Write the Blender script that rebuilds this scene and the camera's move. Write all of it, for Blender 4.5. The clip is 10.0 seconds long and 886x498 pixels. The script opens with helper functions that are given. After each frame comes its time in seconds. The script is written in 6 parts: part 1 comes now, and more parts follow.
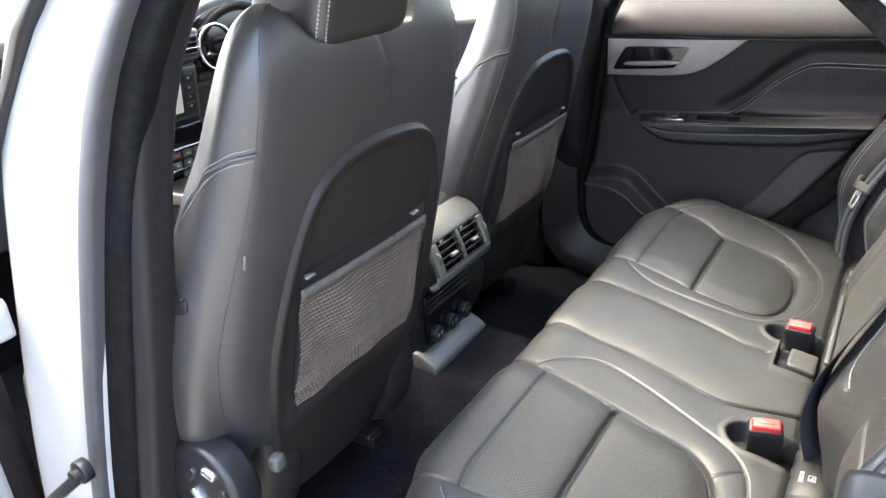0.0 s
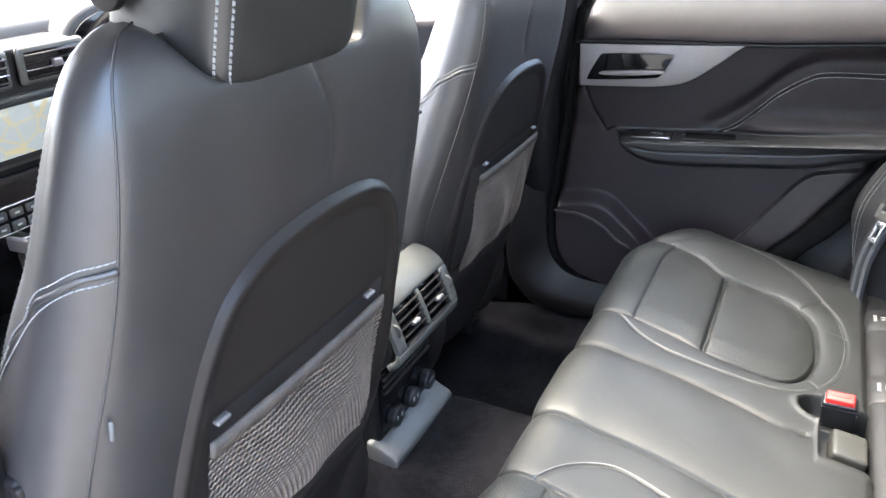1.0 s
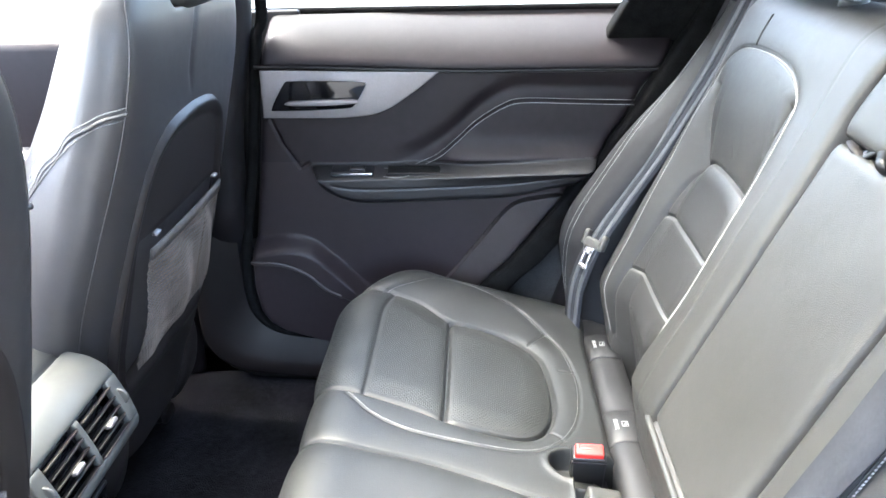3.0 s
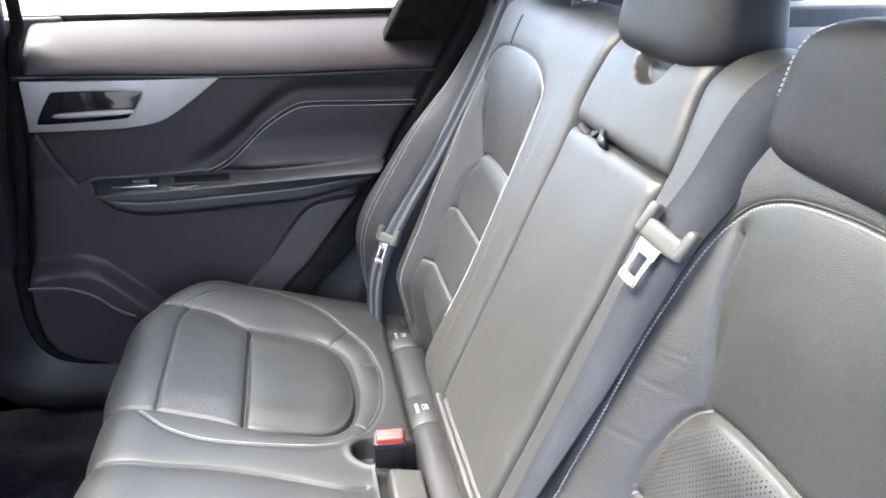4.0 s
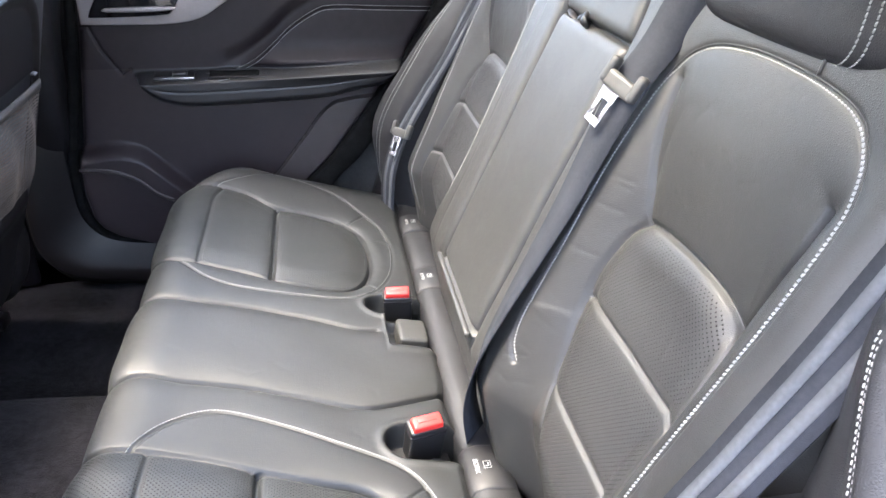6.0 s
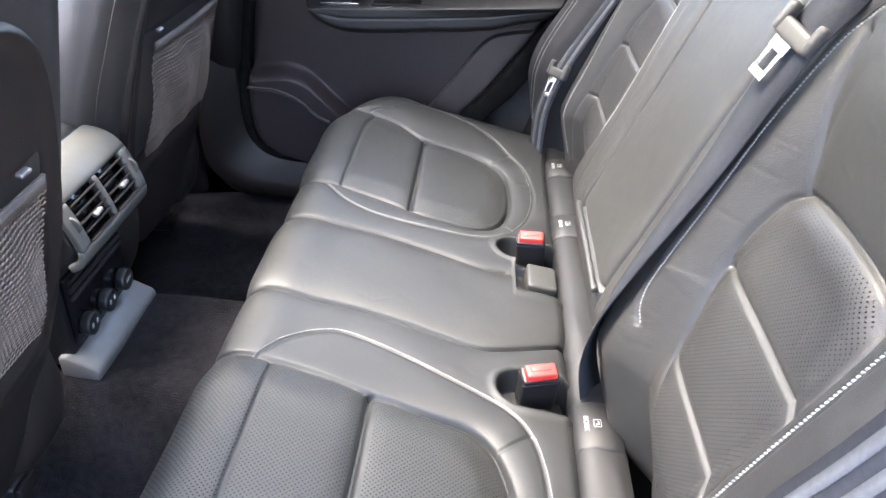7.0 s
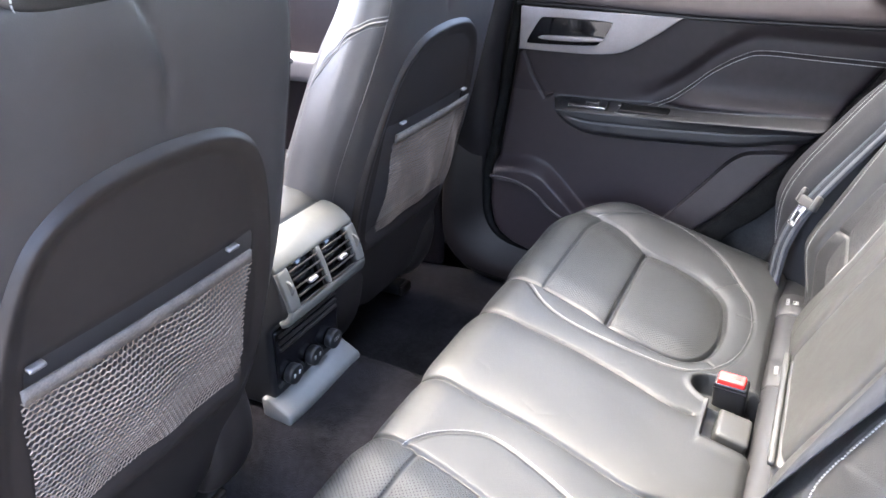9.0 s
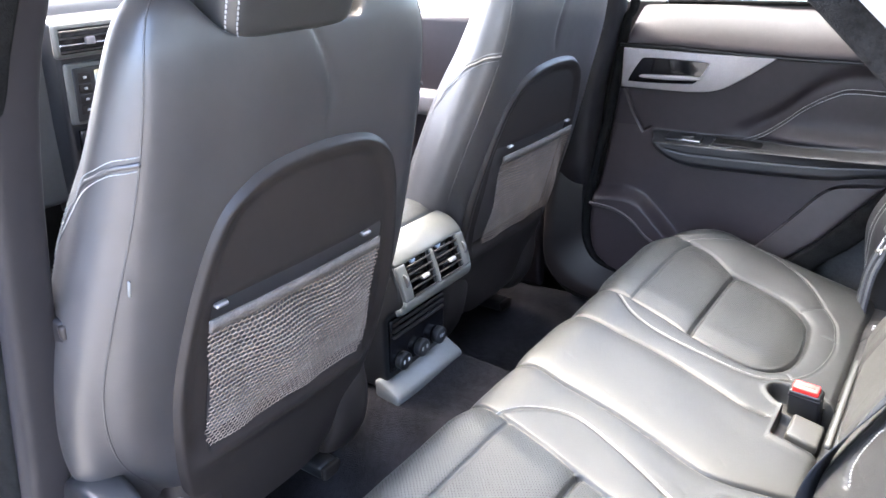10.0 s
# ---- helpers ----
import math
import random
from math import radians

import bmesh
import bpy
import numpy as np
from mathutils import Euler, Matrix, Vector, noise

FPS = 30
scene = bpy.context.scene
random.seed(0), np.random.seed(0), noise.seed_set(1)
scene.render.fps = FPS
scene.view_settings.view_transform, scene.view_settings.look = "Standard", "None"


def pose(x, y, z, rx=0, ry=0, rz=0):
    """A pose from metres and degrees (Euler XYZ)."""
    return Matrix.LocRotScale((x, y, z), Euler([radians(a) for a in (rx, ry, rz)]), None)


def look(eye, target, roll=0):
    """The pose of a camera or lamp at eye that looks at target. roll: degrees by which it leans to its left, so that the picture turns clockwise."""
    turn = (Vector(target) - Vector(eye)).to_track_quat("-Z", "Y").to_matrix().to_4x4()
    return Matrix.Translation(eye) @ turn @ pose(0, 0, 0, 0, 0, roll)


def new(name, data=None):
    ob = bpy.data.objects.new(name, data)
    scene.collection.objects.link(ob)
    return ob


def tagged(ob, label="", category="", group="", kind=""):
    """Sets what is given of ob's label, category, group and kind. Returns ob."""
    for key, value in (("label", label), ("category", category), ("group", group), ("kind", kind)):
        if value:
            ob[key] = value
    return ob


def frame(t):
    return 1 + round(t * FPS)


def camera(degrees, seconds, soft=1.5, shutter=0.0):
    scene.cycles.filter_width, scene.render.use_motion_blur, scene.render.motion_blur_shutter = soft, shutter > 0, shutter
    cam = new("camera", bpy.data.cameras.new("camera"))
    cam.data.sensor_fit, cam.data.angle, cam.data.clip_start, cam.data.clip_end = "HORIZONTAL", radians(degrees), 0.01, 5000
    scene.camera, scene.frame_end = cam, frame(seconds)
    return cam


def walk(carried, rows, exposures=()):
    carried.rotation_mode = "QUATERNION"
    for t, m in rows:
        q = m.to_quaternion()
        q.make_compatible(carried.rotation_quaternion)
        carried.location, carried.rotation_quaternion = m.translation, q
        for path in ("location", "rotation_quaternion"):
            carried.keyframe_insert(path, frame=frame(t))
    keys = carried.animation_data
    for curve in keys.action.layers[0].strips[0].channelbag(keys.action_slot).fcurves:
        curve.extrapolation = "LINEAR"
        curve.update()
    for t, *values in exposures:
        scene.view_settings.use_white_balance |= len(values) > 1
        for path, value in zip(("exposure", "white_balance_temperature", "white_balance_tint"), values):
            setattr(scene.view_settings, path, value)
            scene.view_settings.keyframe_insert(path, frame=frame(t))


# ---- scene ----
cam = camera(61.9, 10.0)
PATH = [
    (0, (0.099, -1.175, 1.022), (-0.922, 0.357, 0.242), -5.3),
    (0.5, (-0.019, -1.063, 1.02), (-0.979, 0.5, 0.223), -5.1),
    (1, (-0.096, -0.918, 1.014), (-0.966, 0.69, 0.203), -5.0),
    (1.5, (-0.171, -0.771, 1.013), (-0.921, 0.892, 0.195), -4.5),
    (2, (-0.225, -0.698, 1.012), (-0.778, 1.037, 0.184), -3.0),
    (2.5, (-0.214, -0.673, 1.011), (-0.547, 1.114, 0.176), -1.9),
    (3, (-0.178, -0.683, 1.006), (-0.269, 1.135, 0.176), -1.3),
    (3.2, (-0.146, -0.681, 0.989), (-0.157, 1.148, 0.178), -1.4),
    (4.3, (-0.103, -0.755, 0.995), (0.351, 1.014, 0.181), 0.0),
    (4.5, (-0.089, -0.782, 0.995), (0.392, 0.976, 0.172), -0.1),
    (5, (-0.08, -0.854, 0.98), (0.413, 0.893, 0.14), 0.1),
    (5.5, (-0.092, -0.908, 0.971), (0.339, 0.835, 0.091), 0.3),
    (6, (-0.13, -0.91, 0.955), (0.178, 0.832, 0.022), 1.0),
    (6.2, (-0.144, -0.907, 0.949), (0.095, 0.833, -0.009), 1.1),
    (7.3, (-0.056, -0.887, 0.948), (-0.301, 0.766, -0.151), -0.0),
    (7.5, (-0.023, -0.881, 0.954), (-0.358, 0.757, -0.144), -0.3),
    (8, (0.007, -0.859, 0.961), (-0.521, 0.749, -0.105), -0.7),
    (8.5, (0.011, -0.833, 0.984), (-0.676, 0.764, -0.005), -1.1),
    (9, (0.013, -0.84, 0.996), (-0.808, 0.743, 0.091), -1.3),
    (9.5, (0.041, -0.904, 1.005), (-0.91, 0.645, 0.17), -1.7),
    (10, (0.106, -0.991, 1.003), (-0.98, 0.493, 0.217), -2.2),
]
walk(cam, [(t, look(eye, target, roll)) for t, eye, target, roll in PATH],
     [(0.0, 5.20, 6750, 6), (1.0, 5.47, 6400, 6), (2.2, 5.93, 6100, 3), (3.2, 5.88, 6050, 6), (4.3, 5.66, 6150, 10), (6.3, 5.42, 6250, 11), (8.5, 5.80, 6250, 13), (10.0, 6.0, 6250, 10)])
# ---- world and light ----
world = bpy.data.worlds.new("world")
scene.world = world
world.use_nodes = True
wn = world.node_tree.nodes
sky = wn.new("ShaderNodeTexSky")
sky.sky_type, sky.sun_disc = "NISHITA", False
sky.dust_density, sky.air_density, sky.ozone_density = 6.0, 0.8, 0.8
wn["Background"].inputs[1].default_value = 0.088
world.node_tree.links.new(sky.outputs[0], wn["Background"].inputs[0])
sun_dir = Vector((-0.40, 0.06, 0.90)).normalized()
sky.sun_rotation = math.atan2(sun_dir.x, sun_dir.y)
sky.sun_elevation = math.asin(sun_dir.z)
sun = new("sun", bpy.data.lights.new("sun", "SUN"))
sun.data.energy, sun.data.angle, sun.data.color = 0.26, radians(50), (1.0, 0.94, 0.86)
sun.matrix_world = look(sun_dir * 20, (0, 0, 0))


# ---- materials ----
def material(name, colour, rough, metal=0.0, noise_scale=0.0, noise_amount=0.0, bump_scale=0.0, bump=0.0, rough_var=0.0, spec=0.5,
             stain=0.0, sheen=0.0, voronoi=False, bump_dist=0.001):
    m = bpy.data.materials.new(name)
    m.use_nodes = True
    nt = m.node_tree
    b = nt.nodes["Principled BSDF"]
    b.inputs["Base Color"].default_value = (*colour, 1)
    b.inputs["Roughness"].default_value = rough
    b.inputs["Metallic"].default_value = metal
    b.inputs["Specular IOR Level"].default_value = spec
    if sheen:
        b.inputs["Sheen Weight"].default_value = sheen
        b.inputs["Sheen Roughness"].default_value = 0.4
    tc = nt.nodes.new("ShaderNodeTexCoord")
    if noise_amount:
        n1 = nt.nodes.new("ShaderNodeTexNoise")
        n1.inputs["Scale"].default_value, n1.inputs["Detail"].default_value = noise_scale, 6
        n2 = nt.nodes.new("ShaderNodeTexNoise")
        n2.inputs["Scale"].default_value, n2.inputs["Detail"].default_value = noise_scale * 0.12, 3
        add = nt.nodes.new("ShaderNodeMath")
        nt.links.new(tc.outputs["Object"], n1.inputs["Vector"])
        nt.links.new(tc.outputs["Object"], n2.inputs["Vector"])
        nt.links.new(n1.outputs["Fac"], add.inputs[0])
        nt.links.new(n2.outputs["Fac"], add.inputs[1])
        ramp = nt.nodes.new("ShaderNodeMapRange")
        ramp.inputs["From Min"].default_value, ramp.inputs["From Max"].default_value = 0.7, 1.3
        ramp.inputs["To Min"].default_value, ramp.inputs["To Max"].default_value = 1 - noise_amount, 1 + noise_amount
        nt.links.new(add.outputs[0], ramp.inputs["Value"])
        mul = nt.nodes.new("ShaderNodeVectorMath")
        mul.operation = "SCALE"
        mul.inputs[0].default_value = colour
        nt.links.new(ramp.outputs[0], mul.inputs["Scale"])
        nt.links.new(mul.outputs[0], b.inputs["Base Color"])
        if rough_var:
            rr = nt.nodes.new("ShaderNodeMapRange")
            rr.inputs["From Min"].default_value, rr.inputs["From Max"].default_value = 0.7, 1.3
            rr.inputs["To Min"].default_value, rr.inputs["To Max"].default_value = rough - rough_var, rough + rough_var
            nt.links.new(add.outputs[0], rr.inputs["Value"])
            nt.links.new(rr.outputs[0], b.inputs["Roughness"])
    if bump:
        if voronoi:
            t = nt.nodes.new("ShaderNodeTexVoronoi")
            t.feature = "DISTANCE_TO_EDGE"
            out = t.outputs["Distance"]
        else:
            t = nt.nodes.new("ShaderNodeTexNoise")
            t.inputs["Detail"].default_value = 4
            out = t.outputs["Fac"]
        t.inputs["Scale"].default_value = bump_scale
        nt.links.new(tc.outputs["Object"], t.inputs["Vector"])
        bp = nt.nodes.new("ShaderNodeBump")
        bp.inputs["Strength"].default_value, bp.inputs["Distance"].default_value = bump, bump_dist
        nt.links.new(out, bp.inputs["Height"])
        nt.links.new(bp.outputs[0], b.inputs["Normal"])
    return m


def leather(name, colour, rough, perforated=False, spec=0.5, axes="XY", pitch=0.0060, fine=0.5, grain_depth=1.0):
    """Black grained hide: voronoi grain, soft wrinkles, and for the inserts small punched holes in a staggered grid."""
    m = material(name, colour, rough, noise_scale=60, noise_amount=0.18, rough_var=0.05, spec=spec)
    nt = m.node_tree
    b = nt.nodes["Principled BSDF"]
    tc = nt.nodes.new("ShaderNodeTexCoord")
    grain = nt.nodes.new("ShaderNodeTexVoronoi")
    grain.feature = "DISTANCE_TO_EDGE"
    grain.inputs["Scale"].default_value = 520
    wr = nt.nodes.new("ShaderNodeTexNoise")
    wr.inputs["Scale"].default_value, wr.inputs["Detail"].default_value = 38, 6
    nt.links.new(tc.outputs["Object"], grain.inputs["Vector"])
    nt.links.new(tc.outputs["Object"], wr.inputs["Vector"])
    b1 = nt.nodes.new("ShaderNodeBump")
    b1.inputs["Strength"].default_value, b1.inputs["Distance"].default_value = 0.5, 0.0007 * grain_depth
    b2 = nt.nodes.new("ShaderNodeBump")
    b2.inputs["Strength"].default_value, b2.inputs["Distance"].default_value = 0.16, 0.004 * grain_depth
    nt.links.new(wr.outputs["Fac"], b2.inputs["Height"])
    nt.links.new(grain.outputs["Distance"], b1.inputs["Height"])
    nt.links.new(b2.outputs[0], b1.inputs["Normal"])
    last = b1
    if perforated:
        sep = nt.nodes.new("ShaderNodeSeparateXYZ")
        nt.links.new(tc.outputs["Object"], sep.inputs[0])

        def wave(socket, offset=None):
            s = nt.nodes.new("ShaderNodeMath")
            s.operation = "MULTIPLY_ADD"
            s.inputs[1].default_value = 2 * math.pi / pitch
            s.inputs[2].default_value = 0.0
            nt.links.new(socket, s.inputs[0])
            c = nt.nodes.new("ShaderNodeMath")
            c.operation = "COSINE"
            nt.links.new(s.outputs[0], c.inputs[0])
            return c.outputs[0]

        prod = nt.nodes.new("ShaderNodeMath")
        prod.operation = "MULTIPLY"
        nt.links.new(wave(sep.outputs[axes[0]]), prod.inputs[0])
        nt.links.new(wave(sep.outputs[axes[1]]), prod.inputs[1])
        hole = nt.nodes.new("ShaderNodeMapRange")
        hole.inputs["From Min"].default_value, hole.inputs["From Max"].default_value = fine, 0.92
        hole.inputs["To Min"].default_value, hole.inputs["To Max"].default_value = 1.0, 0.0
        hole.clamp = True
        nt.links.new(prod.outputs[0], hole.inputs["Value"])
        b3 = nt.nodes.new("ShaderNodeBump")
        b3.inputs["Strength"].default_value, b3.inputs["Distance"].default_value = 1.0, 0.0014
        dark = nt.nodes.new("ShaderNodeMix")
        dark.data_type = "RGBA"
        dark.inputs["A"].default_value = (0.008, 0.008, 0.008, 1)
        nt.links.new(hole.outputs[0], dark.inputs["Factor"])
        nt.links.new(b.inputs["Base Color"].links[0].from_socket, dark.inputs["B"])
        nt.links.new(dark.outputs["Result"], b.inputs["Base Color"])
        shine = nt.nodes.new("ShaderNodeMath")
        shine.operation = "MULTIPLY"
        shine.inputs[1].default_value = spec
        nt.links.new(hole.outputs[0], shine.inputs[0])
        nt.links.new(shine.outputs[0], b.inputs["Specular IOR Level"])
        nt.links.new(hole.outputs[0], b3.inputs["Height"])
        nt.links.new(b1.outputs[0], b3.inputs["Normal"])
        last = b3
    nt.links.new(last.outputs[0], b.inputs["Normal"])
    return m


LEATHER = leather("black_leather", (0.0173, 0.0182, 0.0178), 0.50, spec=0.57)
# bench hide again, paler and less blue: light on the backrest put into colour
LEATHER_LIT = leather("black_leather_lit_backrest", (0.0246, 0.0245, 0.0232), 0.50, spec=0.72)
# one head rest hide twice: rear coloured as in shade, front as lit
REST_SHADED = leather("matt_black_leather_shaded_head_rest", (0.0145, 0.0145, 0.016), 0.55, spec=0.35)
REST_LIT = leather("black_leather_lit_front_head_rest", (0.022, 0.021, 0.020), 0.42, spec=0.75, grain_depth=0.35)
PERF_XY = leather("perforated_leather_seat", (0.021, 0.0220, 0.0205), 0.50, True, spec=0.63, axes="XY")
PERF_YZ = leather("perforated_leather_back", (0.024, 0.024, 0.024), 0.50, True, spec=0.75, axes="YZ", pitch=0.0054, fine=0.62)
SIDE_LEATHER = leather("black_leather_side_bolster", (0.018, 0.018, 0.0195), 0.55, spec=0.4)
ROLL_LEATHER = leather("dark_grey_leather_strip", (0.016, 0.016, 0.017), 0.52, spec=0.5)
ARM_LEATHER = leather("black_vinyl_arm_rest", (0.012, 0.012, 0.0135), 0.42, spec=0.55)
SEAT_LEATHER = leather("front_seat_leather", (0.031, 0.0278, 0.028), 0.42, spec=0.95, grain_depth=0.3)
THREAD = material("white_thread", (0.28, 0.28, 0.272), 0.7, noise_scale=900, noise_amount=0.15)
THREAD_GREY = material("grey_green_thread", (0.16, 0.17, 0.165), 0.7, noise_scale=900, noise_amount=0.15)
SHELL = material("black_moulded_plastic", (0.021, 0.0172, 0.0158), 0.48, spec=0.28, noise_scale=80, noise_amount=0.12, bump_scale=900, bump=0.15, bump_dist=0.0004)
SOFT = material("soft_touch_black_vinyl", (0.0145, 0.0108, 0.0128), 0.50, spec=0.3, noise_scale=70, noise_amount=0.15, bump_scale=800, bump=0.25, voronoi=True, bump_dist=0.0005)
DOOR_LOW = material("dark_brown_grey_door_plastic", (0.024, 0.0175, 0.0195), 0.48, spec=0.4, noise_scale=60, noise_amount=0.12, bump_scale=900, bump=0.2, voronoi=True, bump_dist=0.0005)
NET = material("grey_elastic_net", (0.19, 0.150, 0.122), 0.75, noise_scale=300, noise_amount=0.25)
HEM = material("grey_woven_hem", (0.10, 0.086, 0.076), 0.85, noise_scale=400, noise_amount=0.3, bump_scale=1500, bump=0.5, bump_dist=0.0006)
CARPET = material("black_carpet", (0.0075, 0.0068, 0.0085), 0.95, noise_scale=90, noise_amount=1.0, bump_scale=420, bump=1.0, bump_dist=0.006, sheen=0.03, spec=0.1)
SILVER = material("satin_silver_trim", (0.30, 0.282, 0.285), 0.50, metal=0.8, noise_scale=300, noise_amount=0.06)
CONSOLE_GREY = material("warm_grey_satin_plastic", (0.086, 0.086, 0.079), 0.45, noise_scale=80, noise_amount=0.08, bump_scale=1200, bump=0.1, bump_dist=0.0003)
PLATE_GREY = material("pale_grey_satin_plate", (0.115, 0.115, 0.11), 0.42, noise_scale=80, noise_amount=0.08, bump_scale=1200, bump=0.1, bump_dist=0.0003)
CHROME = material("chrome", (0.75, 0.75, 0.76), 0.12, metal=1.0)
STEEL = material("bright_steel", (0.82, 0.82, 0.82), 0.25, metal=0.9, noise_scale=200, noise_amount=0.06)
BLACK = material("black_plastic", (0.012, 0.012, 0.013), 0.38, noise_scale=90, noise_amount=0.15)
GLOSS = material("gloss_black", (0.006, 0.006, 0.007), 0.08)
RED = material("red_button_plastic", (0.62, 0.035, 0.03), 0.38, noise_scale=200, noise_amount=0.08)
BELT = material("grey_seat_belt_webbing", (0.023, 0.0255, 0.032), 0.80, spec=0.2, noise_scale=250, noise_amount=0.2, bump_scale=1400, bump=0.5, bump_dist=0.0005)
BELT_BAND = material("pale_belt_rib", (0.078, 0.083, 0.092), 0.80, spec=0.2, noise_scale=250, noise_amount=0.15)
TONGUE_GREY = material("grey_tongue_plastic", (0.062, 0.061, 0.058), 0.55, noise_scale=200, noise_amount=0.1)
SEAL = material("black_flocked_rubber", (0.006, 0.006, 0.006), 0.9, noise_scale=400, noise_amount=0.8, bump_scale=900, bump=0.9, bump_dist=0.001, spec=0.12)
PILLAR_GREY = material("grey_pillar_trim", (0.014, 0.0125, 0.014), 0.55, spec=0.3, noise_scale=80, noise_amount=0.1, bump_scale=1000, bump=0.2, bump_dist=0.0004)
PAINT = material("white_car_paint", (0.36, 0.365, 0.37), 0.22, noise_scale=15, noise_amount=0.03)
JAMB_GREY = material("grey_jamb_strip", (0.06, 0.06, 0.066), 0.5, noise_scale=60, noise_amount=0.1)
LINER = material("grey_headliner", (0.30, 0.295, 0.285), 0.95, noise_scale=300, noise_amount=0.08)
TRUNK = material("black_boot_felt", (0.03, 0.03, 0.03), 0.95, noise_scale=300, noise_amount=0.3)
PRINT = material("white_print", (0.42, 0.42, 0.41), 0.6)
KICK = material("satin_grey_brown_trim", (0.045, 0.038, 0.038), 0.38, noise_scale=60, noise_amount=0.12, bump_scale=900, bump=0.1, bump_dist=0.0004)
SILL = material("satin_black_sill_plastic", (0.014, 0.0112, 0.0108), 0.34, noise_scale=60, noise_amount=0.12, bump_scale=900, bump=0.1, bump_dist=0.0004)
FLAP = material("grey_flap", (0.036, 0.036, 0.034), 0.45, noise_scale=100, noise_amount=0.1)
PAVING = material("grey_paving", (0.12, 0.117, 0.110), 0.9, noise_scale=3, noise_amount=0.2, bump_scale=60, bump=0.4, bump_dist=0.01)
DASH = material("dark_grey_dash", (0.05, 0.05, 0.049), 0.55, noise_scale=90, noise_amount=0.1, bump_scale=900, bump=0.3, voronoi=True, bump_dist=0.0005)
glass = bpy.data.materials.new("clear_glass")
glass.use_nodes = True
gt = glass.node_tree
gt.nodes.remove(gt.nodes["Principled BSDF"])
g_clear, g_gloss, g_mix, g_fres = (gt.nodes.new("ShaderNode" + k) for k in ("BsdfTransparent", "BsdfGlossy", "MixShader", "Fresnel"))
g_clear.inputs[0].default_value, g_gloss.inputs["Roughness"].default_value, g_fres.inputs[0].default_value = (0.93, 0.95, 0.94, 1), 0.0, 1.3
gt.links.new(g_fres.outputs[0], g_mix.inputs[0])
gt.links.new(g_clear.outputs[0], g_mix.inputs[1])
gt.links.new(g_gloss.outputs[0], g_mix.inputs[2])
gt.links.new(g_mix.outputs[0], gt.nodes["Material Output"].inputs[0])
GLASS = glass
ROOF_GLASS = bpy.data.materials.new("tinted_roof_glass")
ROOF_GLASS.use_nodes = True
rt = ROOF_GLASS.node_tree
rt.nodes.remove(rt.nodes["Principled BSDF"])
r_clear, r_gloss, r_mix, r_fres = (rt.nodes.new("ShaderNode" + k) for k in ("BsdfTransparent", "BsdfGlossy", "MixShader", "Fresnel"))
r_clear.inputs[0].default_value, r_gloss.inputs["Roughness"].default_value, r_fres.inputs[0].default_value = (0.77, 0.77, 0.735, 1), 0.02, 1.4
rt.links.new(r_fres.outputs[0], r_mix.inputs[0])
rt.links.new(r_clear.outputs[0], r_mix.inputs[1])
rt.links.new(r_gloss.outputs[0], r_mix.inputs[2])
rt.links.new(r_mix.outputs[0], rt.nodes["Material Output"].inputs[0])
screen_mat = bpy.data.materials.new("lit_map_screen")
screen_mat.use_nodes = True
sn = screen_mat.node_tree
sb = sn.nodes["Principled BSDF"]
stc = sn.nodes.new("ShaderNodeTexCoord")
sv = sn.nodes.new("ShaderNodeTexVoronoi")
sv.feature, sv.inputs["Scale"].default_value = "DISTANCE_TO_EDGE", 26
sr = sn.nodes.new("ShaderNodeValToRGB")
sr.color_ramp.elements[0].position, sr.color_ramp.elements[0].color = 0.03, (0.80, 0.70, 0.45, 1)
sr.color_ramp.elements[1].position, sr.color_ramp.elements[1].color = 0.06, (0.60, 0.66, 0.70, 1)
sn.links.new(stc.outputs["Object"], sv.inputs["Vector"])
sn.links.new(sv.outputs["Distance"], sr.inputs["Fac"])
sn.links.new(sr.outputs[0], sb.inputs["Emission Color"])
sb.inputs["Emission Strength"].default_value, sb.inputs["Base Color"].default_value, sb.inputs["Roughness"].default_value = 0.019, (0.02, 0.02, 0.02, 1), 0.1


# ---- builders ----
def thing(name, label, category, group="", kind="", at=(0, 0, 0)):
    ob = new(name)
    ob.location = at
    ob.empty_display_size = 0.02
    return tagged(ob, label, category, group, kind)


def part(name, geo, mat, parent=None, label="", smooth=True, normals=None):
    """Links a bmesh or (vertices, faces) as one mesh object under a thing or a part."""
    me = bpy.data.meshes.new(name)
    if isinstance(geo, bmesh.types.BMesh):
        geo.to_mesh(me)
        geo.free()
    else:
        me.from_pydata([tuple(map(float, v)) for v in geo[0]], [], [tuple(map(int, f)) for f in geo[1]])
    me.materials.append(mat)
    me.polygons.foreach_set("use_smooth", [smooth] * len(me.polygons))
    me.update()
    if normals is not None:
        me.normals_split_custom_set_from_vertices([tuple(map(float, n)) for n in normals])
    ob = new(name, me)
    if parent is not None:
        ob.parent = parent
        ob.matrix_parent_inverse = Matrix.Translation(parent.location).inverted() if parent.parent is None else Matrix()
    if label:
        ob["label"] = label
    return ob


